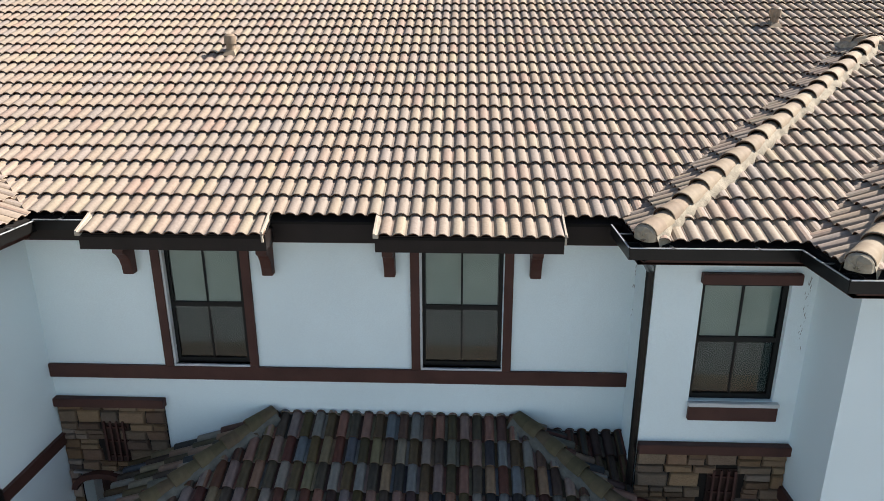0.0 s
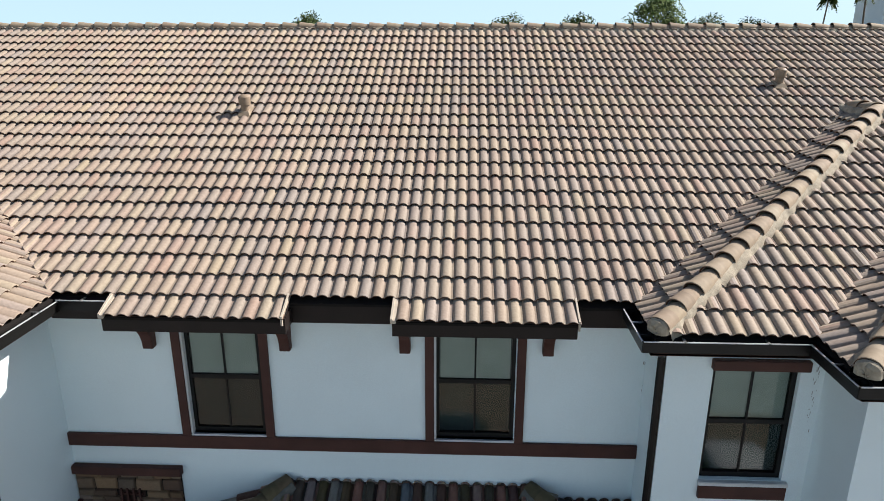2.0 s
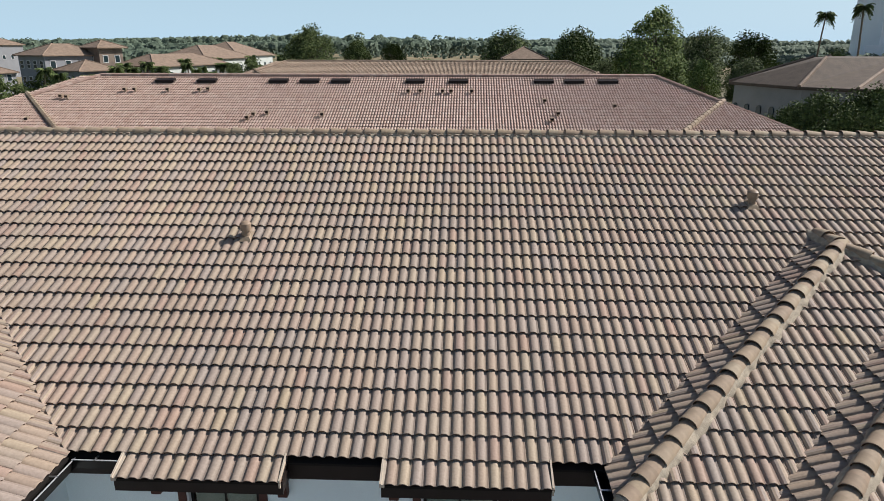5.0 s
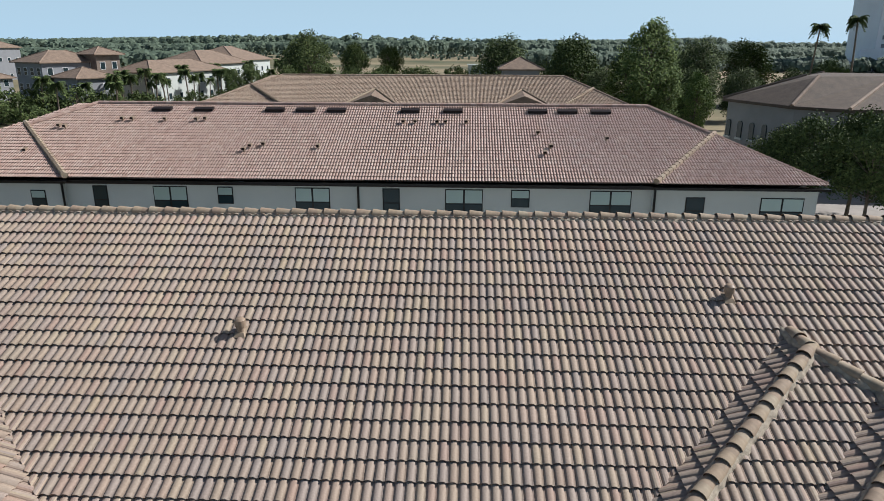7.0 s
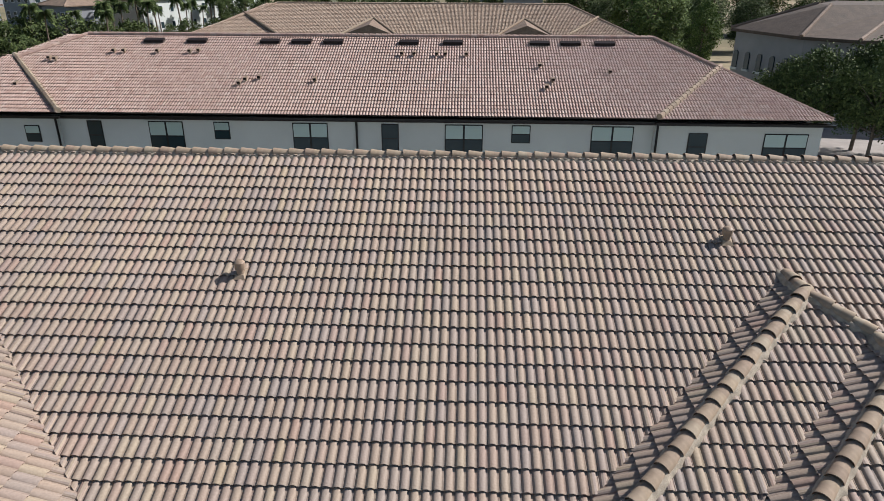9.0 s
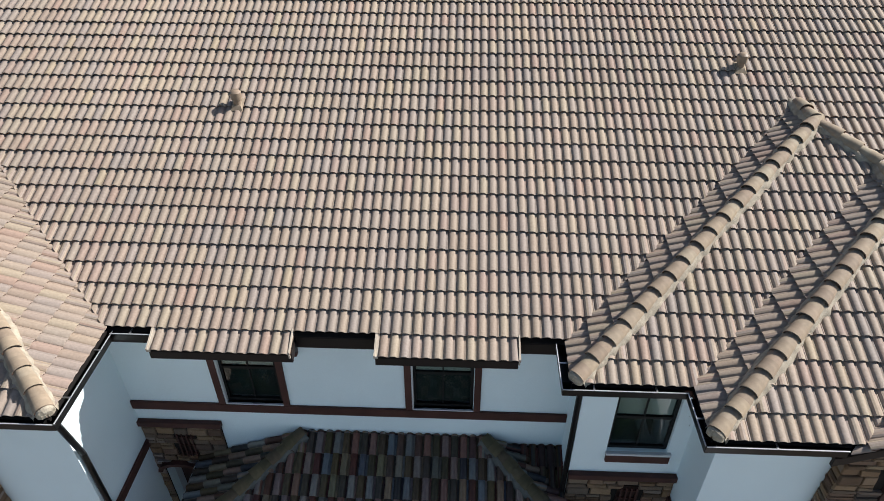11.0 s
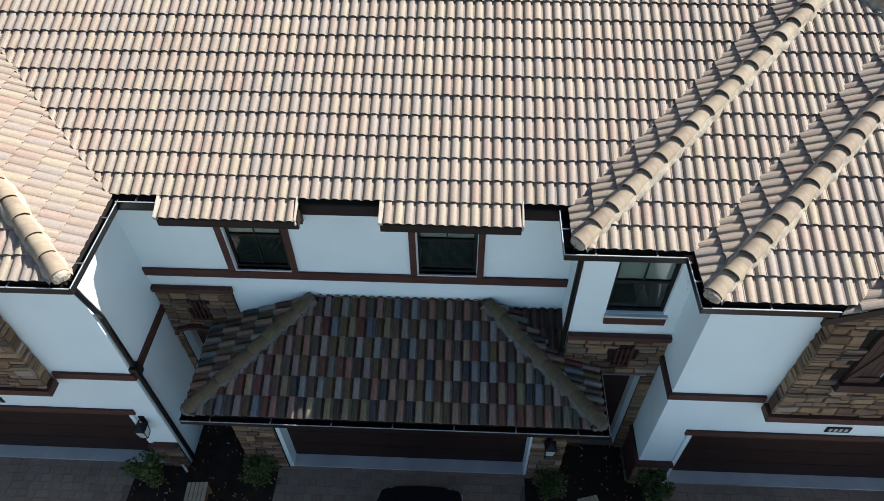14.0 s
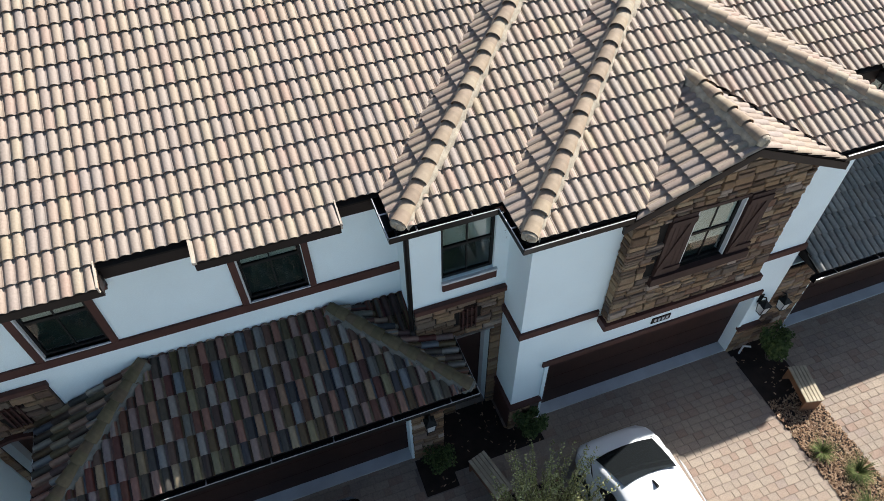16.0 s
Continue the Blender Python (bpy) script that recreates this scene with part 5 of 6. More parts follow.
# woods to the horizon
rnd = random.Random(12)
woods = Shape()
for k in range(7000):
    a = rnd.uniform(-0.95, 0.85)
    dist = rnd.choice((rnd.uniform(360, 480), rnd.uniform(480, 800), rnd.uniform(800, 1500), rnd.uniform(900, 1500)))
    x, y = dist * a * 1.05, dist
    if -0.32 < a < 0.06 and dist < 620:
        continue
    h = rnd.uniform(9, 12) if dist < 480 else rnd.uniform(15, 18) if dist < 800 else rnd.uniform(21, 26)
    h *= 0.92 + 0.12 * math.sin(a * 9 + dist * 0.004)
    if a > 0.35:
        h *= 0.75
    r = 3.4 + dist * 0.0032
    for _ in range(34):
        way = Vector((rnd.gauss(0, 1), -abs(rnd.gauss(0, 1)), rnd.gauss(0.35, 0.8))).normalized()
        p = Vector((x, y, h - 0.85 * r)) + Vector((way.x * r, way.y * r, way.z * r * 0.85)) * rnd.uniform(0.75, 1.05)
        if rnd.random() < 0.25:
            p.z = rnd.uniform(1.0, h * 0.7)
        nrm = (way + Vector((0.3, -0.5, 0.5)) + Vector((rnd.gauss(0, 0.2), rnd.gauss(0, 0.2), rnd.gauss(0, 0.2)))).normalized()
        q = nrm.orthogonal().normalized()
        o = nrm.cross(q)
        s = r * rnd.uniform(0.20, 0.40)
        woods.add([p - q * s, p + o * s * 0.8, p + q * s * 0.9, p - o * s * rnd.uniform(0.5, 1.0)], [(0, 1, 2, 3)])
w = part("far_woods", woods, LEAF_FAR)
tagged(w, "blue-green woods along the horizon with haze in their colour", "woods", kind="stuff")


# ---- buildings behind ----
def hip_house(name, label, x, y, wide, deep, high, turn, wall_mat, roof_mat, storeys, cols, slope=0.4, over=0.6, group="", sides=True):
    """A hip-roofed house about (x, y); its front faces -y before turning."""
    h = thing(name, label, "house", group=group)
    h.matrix_basis = pose(x, y, 0, 0, 0, turn)
    a, b = wide / 2, deep / 2
    part("wall", Shape().box(-a, a, -b, b, 0, high), wall_mat, h)
    A, B = a + over, b + over
    k = min(A, B)
    zt = high + slope * k
    rx, ry = A - k, B - k
    s = Shape().add([(-A, -B, high), (A, -B, high), (A, B, high), (-A, B, high), (-rx, -ry, zt), (rx, -ry, zt), (rx, ry, zt), (-rx, ry, zt), (-A, -B, high - 0.2), (A, -B, high - 0.2), (A, B, high - 0.2), (-A, B, high - 0.2)], [(0, 1, 5, 4), (1, 2, 6, 5), (2, 3, 7, 6), (3, 0, 4, 7), (0, 8, 9, 1), (1, 9, 10, 2), (2, 10, 11, 3), (3, 11, 8, 0), (8, 11, 10, 9)])
    part("roof", s, roof_mat, h)
    for p, q in (((-A, -B, high), (-rx, -ry, zt)), ((A, -B, high), (rx, -ry, zt)), ((-A, B, high), (-rx, ry, zt)), ((A, B, high), (rx, ry, zt))):
        part("hip_cap", Shape().tube(p, q, 0.13, 0.13, 6), roof_mat, h)
    for st in range(storeys):
        z = 0.9 + st * (high - 0.3) / storeys
        for c in range(cols):
            wx = -a + wide * (c + 0.5) / cols
            wn_ = part("window", Shape().box(wx - 0.62, wx + 0.62, -b - 0.05, -b, z - 0.1, z + 1.5), SILL, h)
            part("pane", Shape().box(wx - 0.5, wx + 0.5, -b - 0.07, -b - 0.05, z, z + 1.4), DARKGLASS, wn_)
            part("rail", Shape().box(wx - 0.5, wx + 0.5, -b - 0.085, -b - 0.07, z + 0.66, z + 0.74), SILL, wn_)
        n = max(1, round(deep / 3.5)) if sides else 0
        for c in range(n):
            wy = -b + deep * (c + 0.5) / n
            for sg in (-1, 1):
                wn_ = part("window", Shape().box(sg * a - 0.05, sg * a + 0.05, wy - 0.62, wy + 0.62, z - 0.1, z + 1.5), SILL, h)
                part("pane", Shape().box(sg * (a + 0.06) - 0.01, sg * (a + 0.06) + 0.01, wy - 0.5, wy + 0.5, z, z + 1.4), DARKGLASS, wn_)
    return h


DARKGLASS, dt, db = material("dark_pane", 0.08)
db.inputs["Base Color"].default_value = (0.02, 0.035, 0.04, 1)
db.inputs["Specular IOR Level"].default_value = 0.25


def ribbed(name, colour, along="X", rough=0.85):
    """Barrel tile seen from afar: ribs and courses as relief."""
    m, t, b = material(name, rough)
    c = Vector(colour)
    n = noise_of(t, 1.2, 5.0)
    t.links.new(mix(t, ramp(t, n, [(0.3, tuple(c * 0.75)), (0.7, tuple(c * 1.15))]), ramp(t, noise_of(t, 9.0, 2.0), [(0.35, (0.7, 0.68, 0.66)), (0.65, (1, 1, 1))]), 0.6, "MULTIPLY"), b.inputs["Base Color"])
    relief(t, b, noise_of(t, 7.0, 2.0), 0.6, 0.05)
    return m


ROOF_TAN = ribbed("tan_far_roof", (0.235, 0.172, 0.125))
ROOF_BROWN = ribbed("brown_far_roof", (0.095, 0.070, 0.050))


def back_building(name, label, dy, dx, prof, rows, near, seed, tile=TILE_FAR):
    """The long hip-roofed block behind: eave y 33.9, ridge y 42.2, before the shift."""
    h = thing(name, label, "building", dx, dy, 0)
    y0, z0, yr, sl = 33.9, 6.75, 42.2, 0.371
    xl, xr, rl, rr = -31.2, 18.5, -22.84, 11.4
    run = yr - y0
    rf = part("roof", Shape().box(xl + 0.6, xr - 0.6, y0 + 0.6, 2 * yr - y0 - 0.6, 6.3, 6.45), UNDERLAY, h, "rose tan barrel-tile roof")
    k = (xr - rr) / run
    tiled("tile_field", (xl, y0, z0), (1, 0), sl, [(1, -k, 0), (-1, -k, -(xr - xl)), (0, -1, -run)], (0, xr - xl), rows, tile, rf, None, 0 if near else 2, prof, seed=seed)
    zt = z0 + sl * run
    s = Shape().add([(xl, y0, z0 - 0.03), (xr, y0, z0 - 0.03), (rr, yr, zt - 0.03), (rl, yr, zt - 0.03), (xl, 2 * yr - y0, z0 - 0.03), (xr, 2 * yr - y0, z0 - 0.03)], [(0, 1, 2, 3), (3, 2, 5, 4), (0, 3, 4), (1, 5, 2)])
    part("far_slope", s, ROOF_TAN, rf)
    for a, b in (((xl, y0, z0), (rl, yr, zt)), ((xr, y0, z0), (rr, yr, zt)), ((rl, yr, zt), (rr, yr, zt))):
        n = Shape()
        A, B = Vector(a), Vector(b)
        m = max(2, round((B - A).length / 0.36))
        for i in range(m):
            n.tube(A.lerp(B, i / m) + Vector((0, 0, 0.06)), A.lerp(B, (i + 1) / m) + Vector((0, 0, 0.06)), 0.13, 0.105, 7)
        part("ridge_cap", n, tile, rf, kind="stuff")
    # slightly projecting ends with a hip row each
    for xe, top, sg in ((9.95, (14.42, 38.88), 1), (-20.5, (-26.0, 39.5), -1)):
        n = Shape()
        A, B = Vector((xe, y0 - 0.2, z0 + 0.02)), Vector((*top, z0 + sl * (top[1] - y0)))
        for i in range(18):
            n.tube(A.lerp(B, i / 18) + Vector((0, 0, 0.12)), A.lerp(B, (i + 1) / 18) + Vector((0, 0, 0.12)), 0.17, 0.14, 7)
        part("ridge_cap", n, CAP, rf, kind="stuff")
        x1 = xr if sg > 0 else xl
        lo, hi = min(xe, x1), max(xe, x1)
        kk = (top[1] - y0) / abs(top[0] - xe)
        cut = [(1, -1 / kk, 0), (-1, -k, -(hi - lo))] if sg > 0 else [(1, -k, 0), (-1, -1 / kk, -(hi - lo))]
        if near:
            tiled("tile_field", (lo, y0 - 0.3, z0 + 0.03), (1, 0), sl, cut, (0, hi - lo), rows, tile, rf, None, 0, prof, seed=seed + 5)
    for b in ((-30.6, 17.95, 34.4, 34.6), (-30.6, -30.4, 34.6, 50), (17.75, 17.95, 34.6, 50), (-30.6, 17.95, 50, 50.2), (9.95, 18.25, 34.1, 34.4), (-30.9, -21.0, 34.1, 34.4)):
        part("wall", Shape().box(*b, 0, 6.5), FARWALL, h, "cream stucco wall")
    part("gutter", Shape().box(xl + 0.2, xr - 0.1, y0 - 0.14, y0, 6.50, 6.62).box(9.8, xr, y0 - 0.46, y0 - 0.3, 6.50, 6.62).box(xl, -20.4, y0 - 0.46, y0 - 0.3, 6.50, 6.62), GUTTER, h)
    part("soffit", Shape().box(xl + 0.3, xr - 0.2, y0, 34.4, 6.42, 6.46), DARKWOOD, h)
    if not near:
        return h
    for xd in (-20.95, -5.3, 10.03):
        part("downspout", Shape().tube((xd, 34.02 if abs(xd) > 9 else 34.33, 6.5), (xd, 34.02 if abs(xd) > 9 else 34.33, 0.1), 0.06, None, 8), GUTTER, h)
    for xa, xb, za, double in ((-22.74, -21.94, 5.14, 0), (-19.53, -18.75, 4.7, 0), (-16.26, -14.43, 4.7, 1), (-12.80, -11.97, 5.32, 0), (-8.66, -6.81, 4.7, 1), (-4.02, -3.12, 4.7, 0), (-0.73, 1.24, 4.7, 1), (2.71, 3.68, 5.31, 0), (6.79, 8.94, 4.7, 1), (11.63, 12.60, 4.6, 0), (15.42, 17.60, 4.6, 1)):
        yw = 34.1 if xa > 9.9 or xa < -21 else 34.4
        zb = 6.24 if yw > 34.2 else 6.02
        wd = part("window", Shape().box(xa, xb, yw - 0.03, yw, za, zb), BLACK, h, "black-framed window")
        mids = [xa, (xa + xb) / 2, xb] if double else [xa, xb]
        for p, q in zip(mids, mids[1:]):
            zm = (za + zb) / 2
            for c, e, mt in ((za + 0.05, zm - 0.03, DARKGLASS), (zm + 0.03, zb - 0.05, PALEGLASS if double or zb - za < 1.2 else DARKGLASS)):
                part("pane", Shape().box(p + 0.05, q - 0.05, yw - 0.04, yw - 0.03, c, e), mt, wd)
    return h


PALEGLASS, pt, pb = material("pale_blind_pane", 0.12)
pb.inputs["Base Color"].default_value = (0.34, 0.44, 0.41, 1)
back_building("apartment_block", "long cream stucco building with a rose tan tile roof", 0, 0, SOFT, 26, True, 71)
far_block = back_building("apartment_block", "long building farther off with a tan tile roof", 41.0, 0.6, SOFT, 26, False, 72, TILE_TAN)
far_z = lambda y: 6.75 + 0.371 * (y - 33.9)
for gx in (-10.9, 6.1):
    # a small cross hip on the near slope
    top, lo, hi = (gx, 38.15, far_z(38.15) + 0.12), (gx - 3.3, 34.2, far_z(34.2) + 0.04), (gx + 3.0, 34.2, far_z(34.2) + 0.04)
    mid = (gx, 34.2, far_z(38.15) - 0.25)
    hip = part("cross_hip", Shape().add([lo, hi, top, mid], [(0, 3, 2), (3, 1, 2), (0, 1, 3)]), ROOF_TAN, far_block)
    for a, b in ((lo, top), (hi, top)):
        part("ridge_cap", Shape().tube(Vector(a) + Vector((0, 0, 0.1)), Vector(b) + Vector((0, 0, 0.1)), 0.13, 0.13, 7), CAP, hip)

RV = thing("ridge_vent", "low dark red metal roof vent lying along the tiles", "vent", group="ridge vents on the far roof")
part("body", Shape().prism([(-0.2, 0.0), (0.2, 0.13), (0.2, 0.25), (-0.2, 0.15)], -0.58, 0.58, "x"), DARKWOOD, RV)
zr = lambda y: 6.75 + 0.371 * (y - 33.9)
for k, x in enumerate((-18.4, -15.8, -11.4, -9.5, -7.6, -3.1, -0.5, 4.6, 6.4, 8.4)):
    if k == 0:
        RV.location = (x, 41.3, zr(41.3))
    else:
        copy_thing(RV, pose(x, 41.3, zr(41.3)))
PV = thing("pipe_vent", "small tan pipe vent with a hood on the tiles", "vent", group="pipe vents on the far roof")
part("pipe", Shape().tube((0, 0, -0.02), (0, 0, 0.2), 0.06, 0.06, 8), VENT, PV)
part("hood", Shape().prism([(-0.17, 0.10), (0.10, 0.16), (0.10, 0.30), (-0.17, 0.24)], -0.10, 0.10, "x"), VENT, PV, bevel=0.015)
# Thin dark plate on the closed hood, coloured as the shade of a hole.
part("opening", Shape().box(-0.08, 0.08, -0.178, -0.168, 0.12, 0.225), DARKWOOD, PV, "dark plate painting the shade inside the hood")
for k, (x, y) in enumerate(((-20.3, 40.0), (-19.7, 40.0), (-17.7, 40.0), (-15.8, 40.0), (-15.3, 40.1), (-3.4, 39.9), (-2.7, 39.9), (-1.4, 39.9), (-0.9, 39.9), (0.3, 39.9), (-11.7, 37.0), (-11.95, 36.6), (-11.0, 37.2), (-7.9, 37.0), (4.4, 38.7), (8.2, 38.1), (4.6, 36.5), (5.0, 37.2), (-23.7, 39.1), (-23.3, 39.0), (-24.1, 36.3))):
    if k == 0:
        PV.location = (x, y, zr(y))
    else:
        copy_thing(PV, pose(x, y, zr(y)))

# ---- arcaded building beyond the trees ----
hall = thing("stone_hall", "pale grey hall with arched windows and a dark brown tile roof", "building")
out = [(28.74, 76.57), (31.7, 66.7), (35.35, 63.31), (54.0, 61.0), (56.0, 90.0), (40.0, 92.0)]
inner = [(36.2, 74.0), (35.9, 70.9), (44.3, 72.5), (48.0, 72.5), (48.0, 80.0), (42.0, 82.0)]
cx, cy, n = 43.0, 76.0, 6
foot = [(cx + (x - cx) * 0.955, cy + (y - cy) * 0.955) for x, y in out]
s = Shape()
s.add([(x, y, 0) for x, y in foot] + [(x, y, 7.85) for x, y in foot], [(i, (i + 1) % n, n + (i + 1) % n, n + i) for i in range(n)] + [tuple(range(n, 2 * n))])
fixed(part("wall", s, speckled("pale_grey_render", (0.26, 0.26, 0.25), 0.9, 0.4, 0.12, 20.0, 0.3), hall).data)
s = Shape()
s.add([(*p, 7.9) for p in out] + [(*p, 10.5) for p in inner] + [(*p, 7.6) for p in out], [(i, (i + 1) % n, n + (i + 1) % n, n + i) for i in range(n)] + [tuple(range(n, 2 * n))] + [(2 * n + i, 2 * n + (i + 1) % n, (i + 1) % n, i) for i in range(n)])
fixed(part("roof", s, ROOF_BROWN, hall).data)
for p, q in zip(out, inner):
    part("hip_cap", Shape().tube((*p, 7.95), (*q, 10.55), 0.18, 0.18, 6), ROOF_TAN, hall)
(ax, ay), (bx, by) = foot[0], foot[1]
for k in range(5):
    u = 0.06 + 0.19 * k
    arch = [(-0.34, 3.9)] + [(-0.34 * math.cos(i * math.pi / 8), 5.35 + 0.34 * math.sin(i * math.pi / 8)) for i in range(9)] + [(0.34, 3.9)]
    wnd = part("arched_window", Shape().prism(arch, -0.12, 0.05), DARKGLASS, hall)
    fixed(wnd.data)
    wnd.matrix_basis = pose(ax + (bx - ax) * u, ay + (by - ay) * u, 0, 0, 0, math.degrees(math.atan2(by - ay, bx - ax)))
    sur = part("window_surround", Shape().box(-0.5, 0.5, -0.18, 0.05, 3.7, 3.9), FARWALL, hall)
    sur.matrix_basis = wnd.matrix_basis.copy()

# ---- the town to the side ----
hip_house("grey_house", "grey three-storey house with white-framed windows and tan roof", -86.6, 143.3, 9.5, 13, 9.8, -28, GREYWALL, ROOF_TAN, 3, 4, 0.42, 0.7, "houses of the town")
hip_house("stone_tower_house", "brown stone tower house with a low tan roof", -79.6, 147.1, 5.5, 5.5, 11.3, -28, speckled("brown_stone_wall", (0.20, 0.16, 0.13), 0.9, 0.6, 0.3, 8.0, 0.3), ROOF_TAN, 3, 1, 0.42, 0.9, "houses of the town")
hip_house("porch_house", "low grey house with a broad tan roof", -78.6, 138.1, 8, 8, 6.9, -28, GREYWALL, ROOF_TAN, 2, 3, 0.42, 0.7, "houses of the town")
hip_house("row_house", "cream row house with a tan tile roof", -72.6, 166.5, 11, 26, 7.2, -18, FARWALL, ROOF_TAN, 2, 4, 0.42, 0.7, "houses of the town")
hip_house("row_house", "cream row house with a tan tile roof", -75.0, 193.8, 15, 22, 8.4, -15, FARWALL, ROOF_TAN, 2, 4, 0.42, 0.7, "houses of the town")
hip_house("row_house", "cream row house with a tan tile roof", -77.5, 221, 18, 22, 8.8, -12, FARWALL, ROOF_TAN, 2, 5, 0.42, 0.7, "houses of the town")
hip_house("row_house", "cream row house with a tan tile roof", -122.3, 160.6, 16, 16, 5.4, -28, GREYWALL, ROOF_TAN, 2, 4, 0.42, 0.7, "houses of the town")
hip_house("far_house", "distant pale house with a tan roof", -191.6, 258.5, 30, 20, 12, -20, GREYWALL, ROOF_TAN, 2, 5, 0.42, 0.7, "houses of the town")
hip_house("pavilion", "small dark pavilion with a tan pyramid roof", 9.4, 118.4, 6, 6, 9.6, 0, GREYWALL, ROOF_TAN, 2, 2, 0.5, 0.8, "small houses behind")
hip_house("flat_shed", "small white building standing in the field", 7.5, 330.5, 14, 8, 4.5, 0, FARWALL, FARWALL, 1, 3, 0.02, 0.3, "small houses behind")
town_road = part("road", Shape().add([(-56, 118, -0.01), (-47, 118, -0.01), (-30, 215, -0.01), (-42, 215, -0.01)], [(0, 1, 2, 3)]), CONCRETE)
tagged(town_road, "pale road running past the row houses", "road", kind="structure")

# ---- white hotel tower on the horizon ----
hotel = thing("hotel_tower", "pale grey stepped high-rise far off", "building")
# White tower made paler still, to carry the haze in its colour.
HOTEL = speckled("haze_paled_facade", (0.93, 0.93, 0.93), 0.9, 0.05, 0.06, 2.0, 0.1)
for xa, xb, ya, yb, zt in ((231, 305, 400, 430, 44), (239, 305, 402, 428, 66), (254, 305, 404, 426, 84), (221, 320, 396, 399, 12)):
    part("block", Shape().box(xa, xb, ya, yb, 0, zt), HOTEL, hotel)
for r in range(12):
    for c in range(9):
        z, x = 8 + r * 4.6, 234 + c * 5.0
        if z > 41 and x < 243:
            continue
        yw = 400 if z < 41 else 402
        part("window", Shape().box(x, x + 1.8, yw - 0.4, yw, z, z + 2.2), GREYWALL, hotel)

# ---- things in front of the house ----
WHITE_PAINT, wt, wb = material("white_car_paint", 0.25)
wb.inputs["Base Color"].default_value = (0.85, 0.86, 0.87, 1)
wb.inputs["Coat Weight"].default_value = 0.6
BLACK_PAINT, bt, bb = material("black_car_paint", 0.2)
bb.inputs["Base Color"].default_value = (0.008, 0.010, 0.016, 1)
bb.inputs["Coat Weight"].default_value = 0.7
CARGLASS, ct_, cb_ = material("car_glass", 0.05)
cb_.inputs["Base Color"].default_value = (0.012, 0.014, 0.015, 1)
RUBBER = speckled("tyre_rubber", (0.02, 0.02, 0.02), 0.9)
LAMPGLASS, lt_, lb_ = material("headlamp_glass", 0.1)
lb_.inputs["Base Color"].default_value = (0.5, 0.52, 0.55, 1)


def loft(sections):
    """A skin over rings of the same number of points."""
    s, n = Shape(), len(sections[0])
    pts = [p for ring in sections for p in ring]
    f = [(k * n + i, k * n + i + 1, (k + 1) * n + i + 1, (k + 1) * n + i) for k in range(len(sections) - 1) for i in range(n - 1)]
    f += [tuple(range(n)), tuple(range(len(pts) - 1, len(pts) - n - 1, -1))]
    return s.add(pts, f)


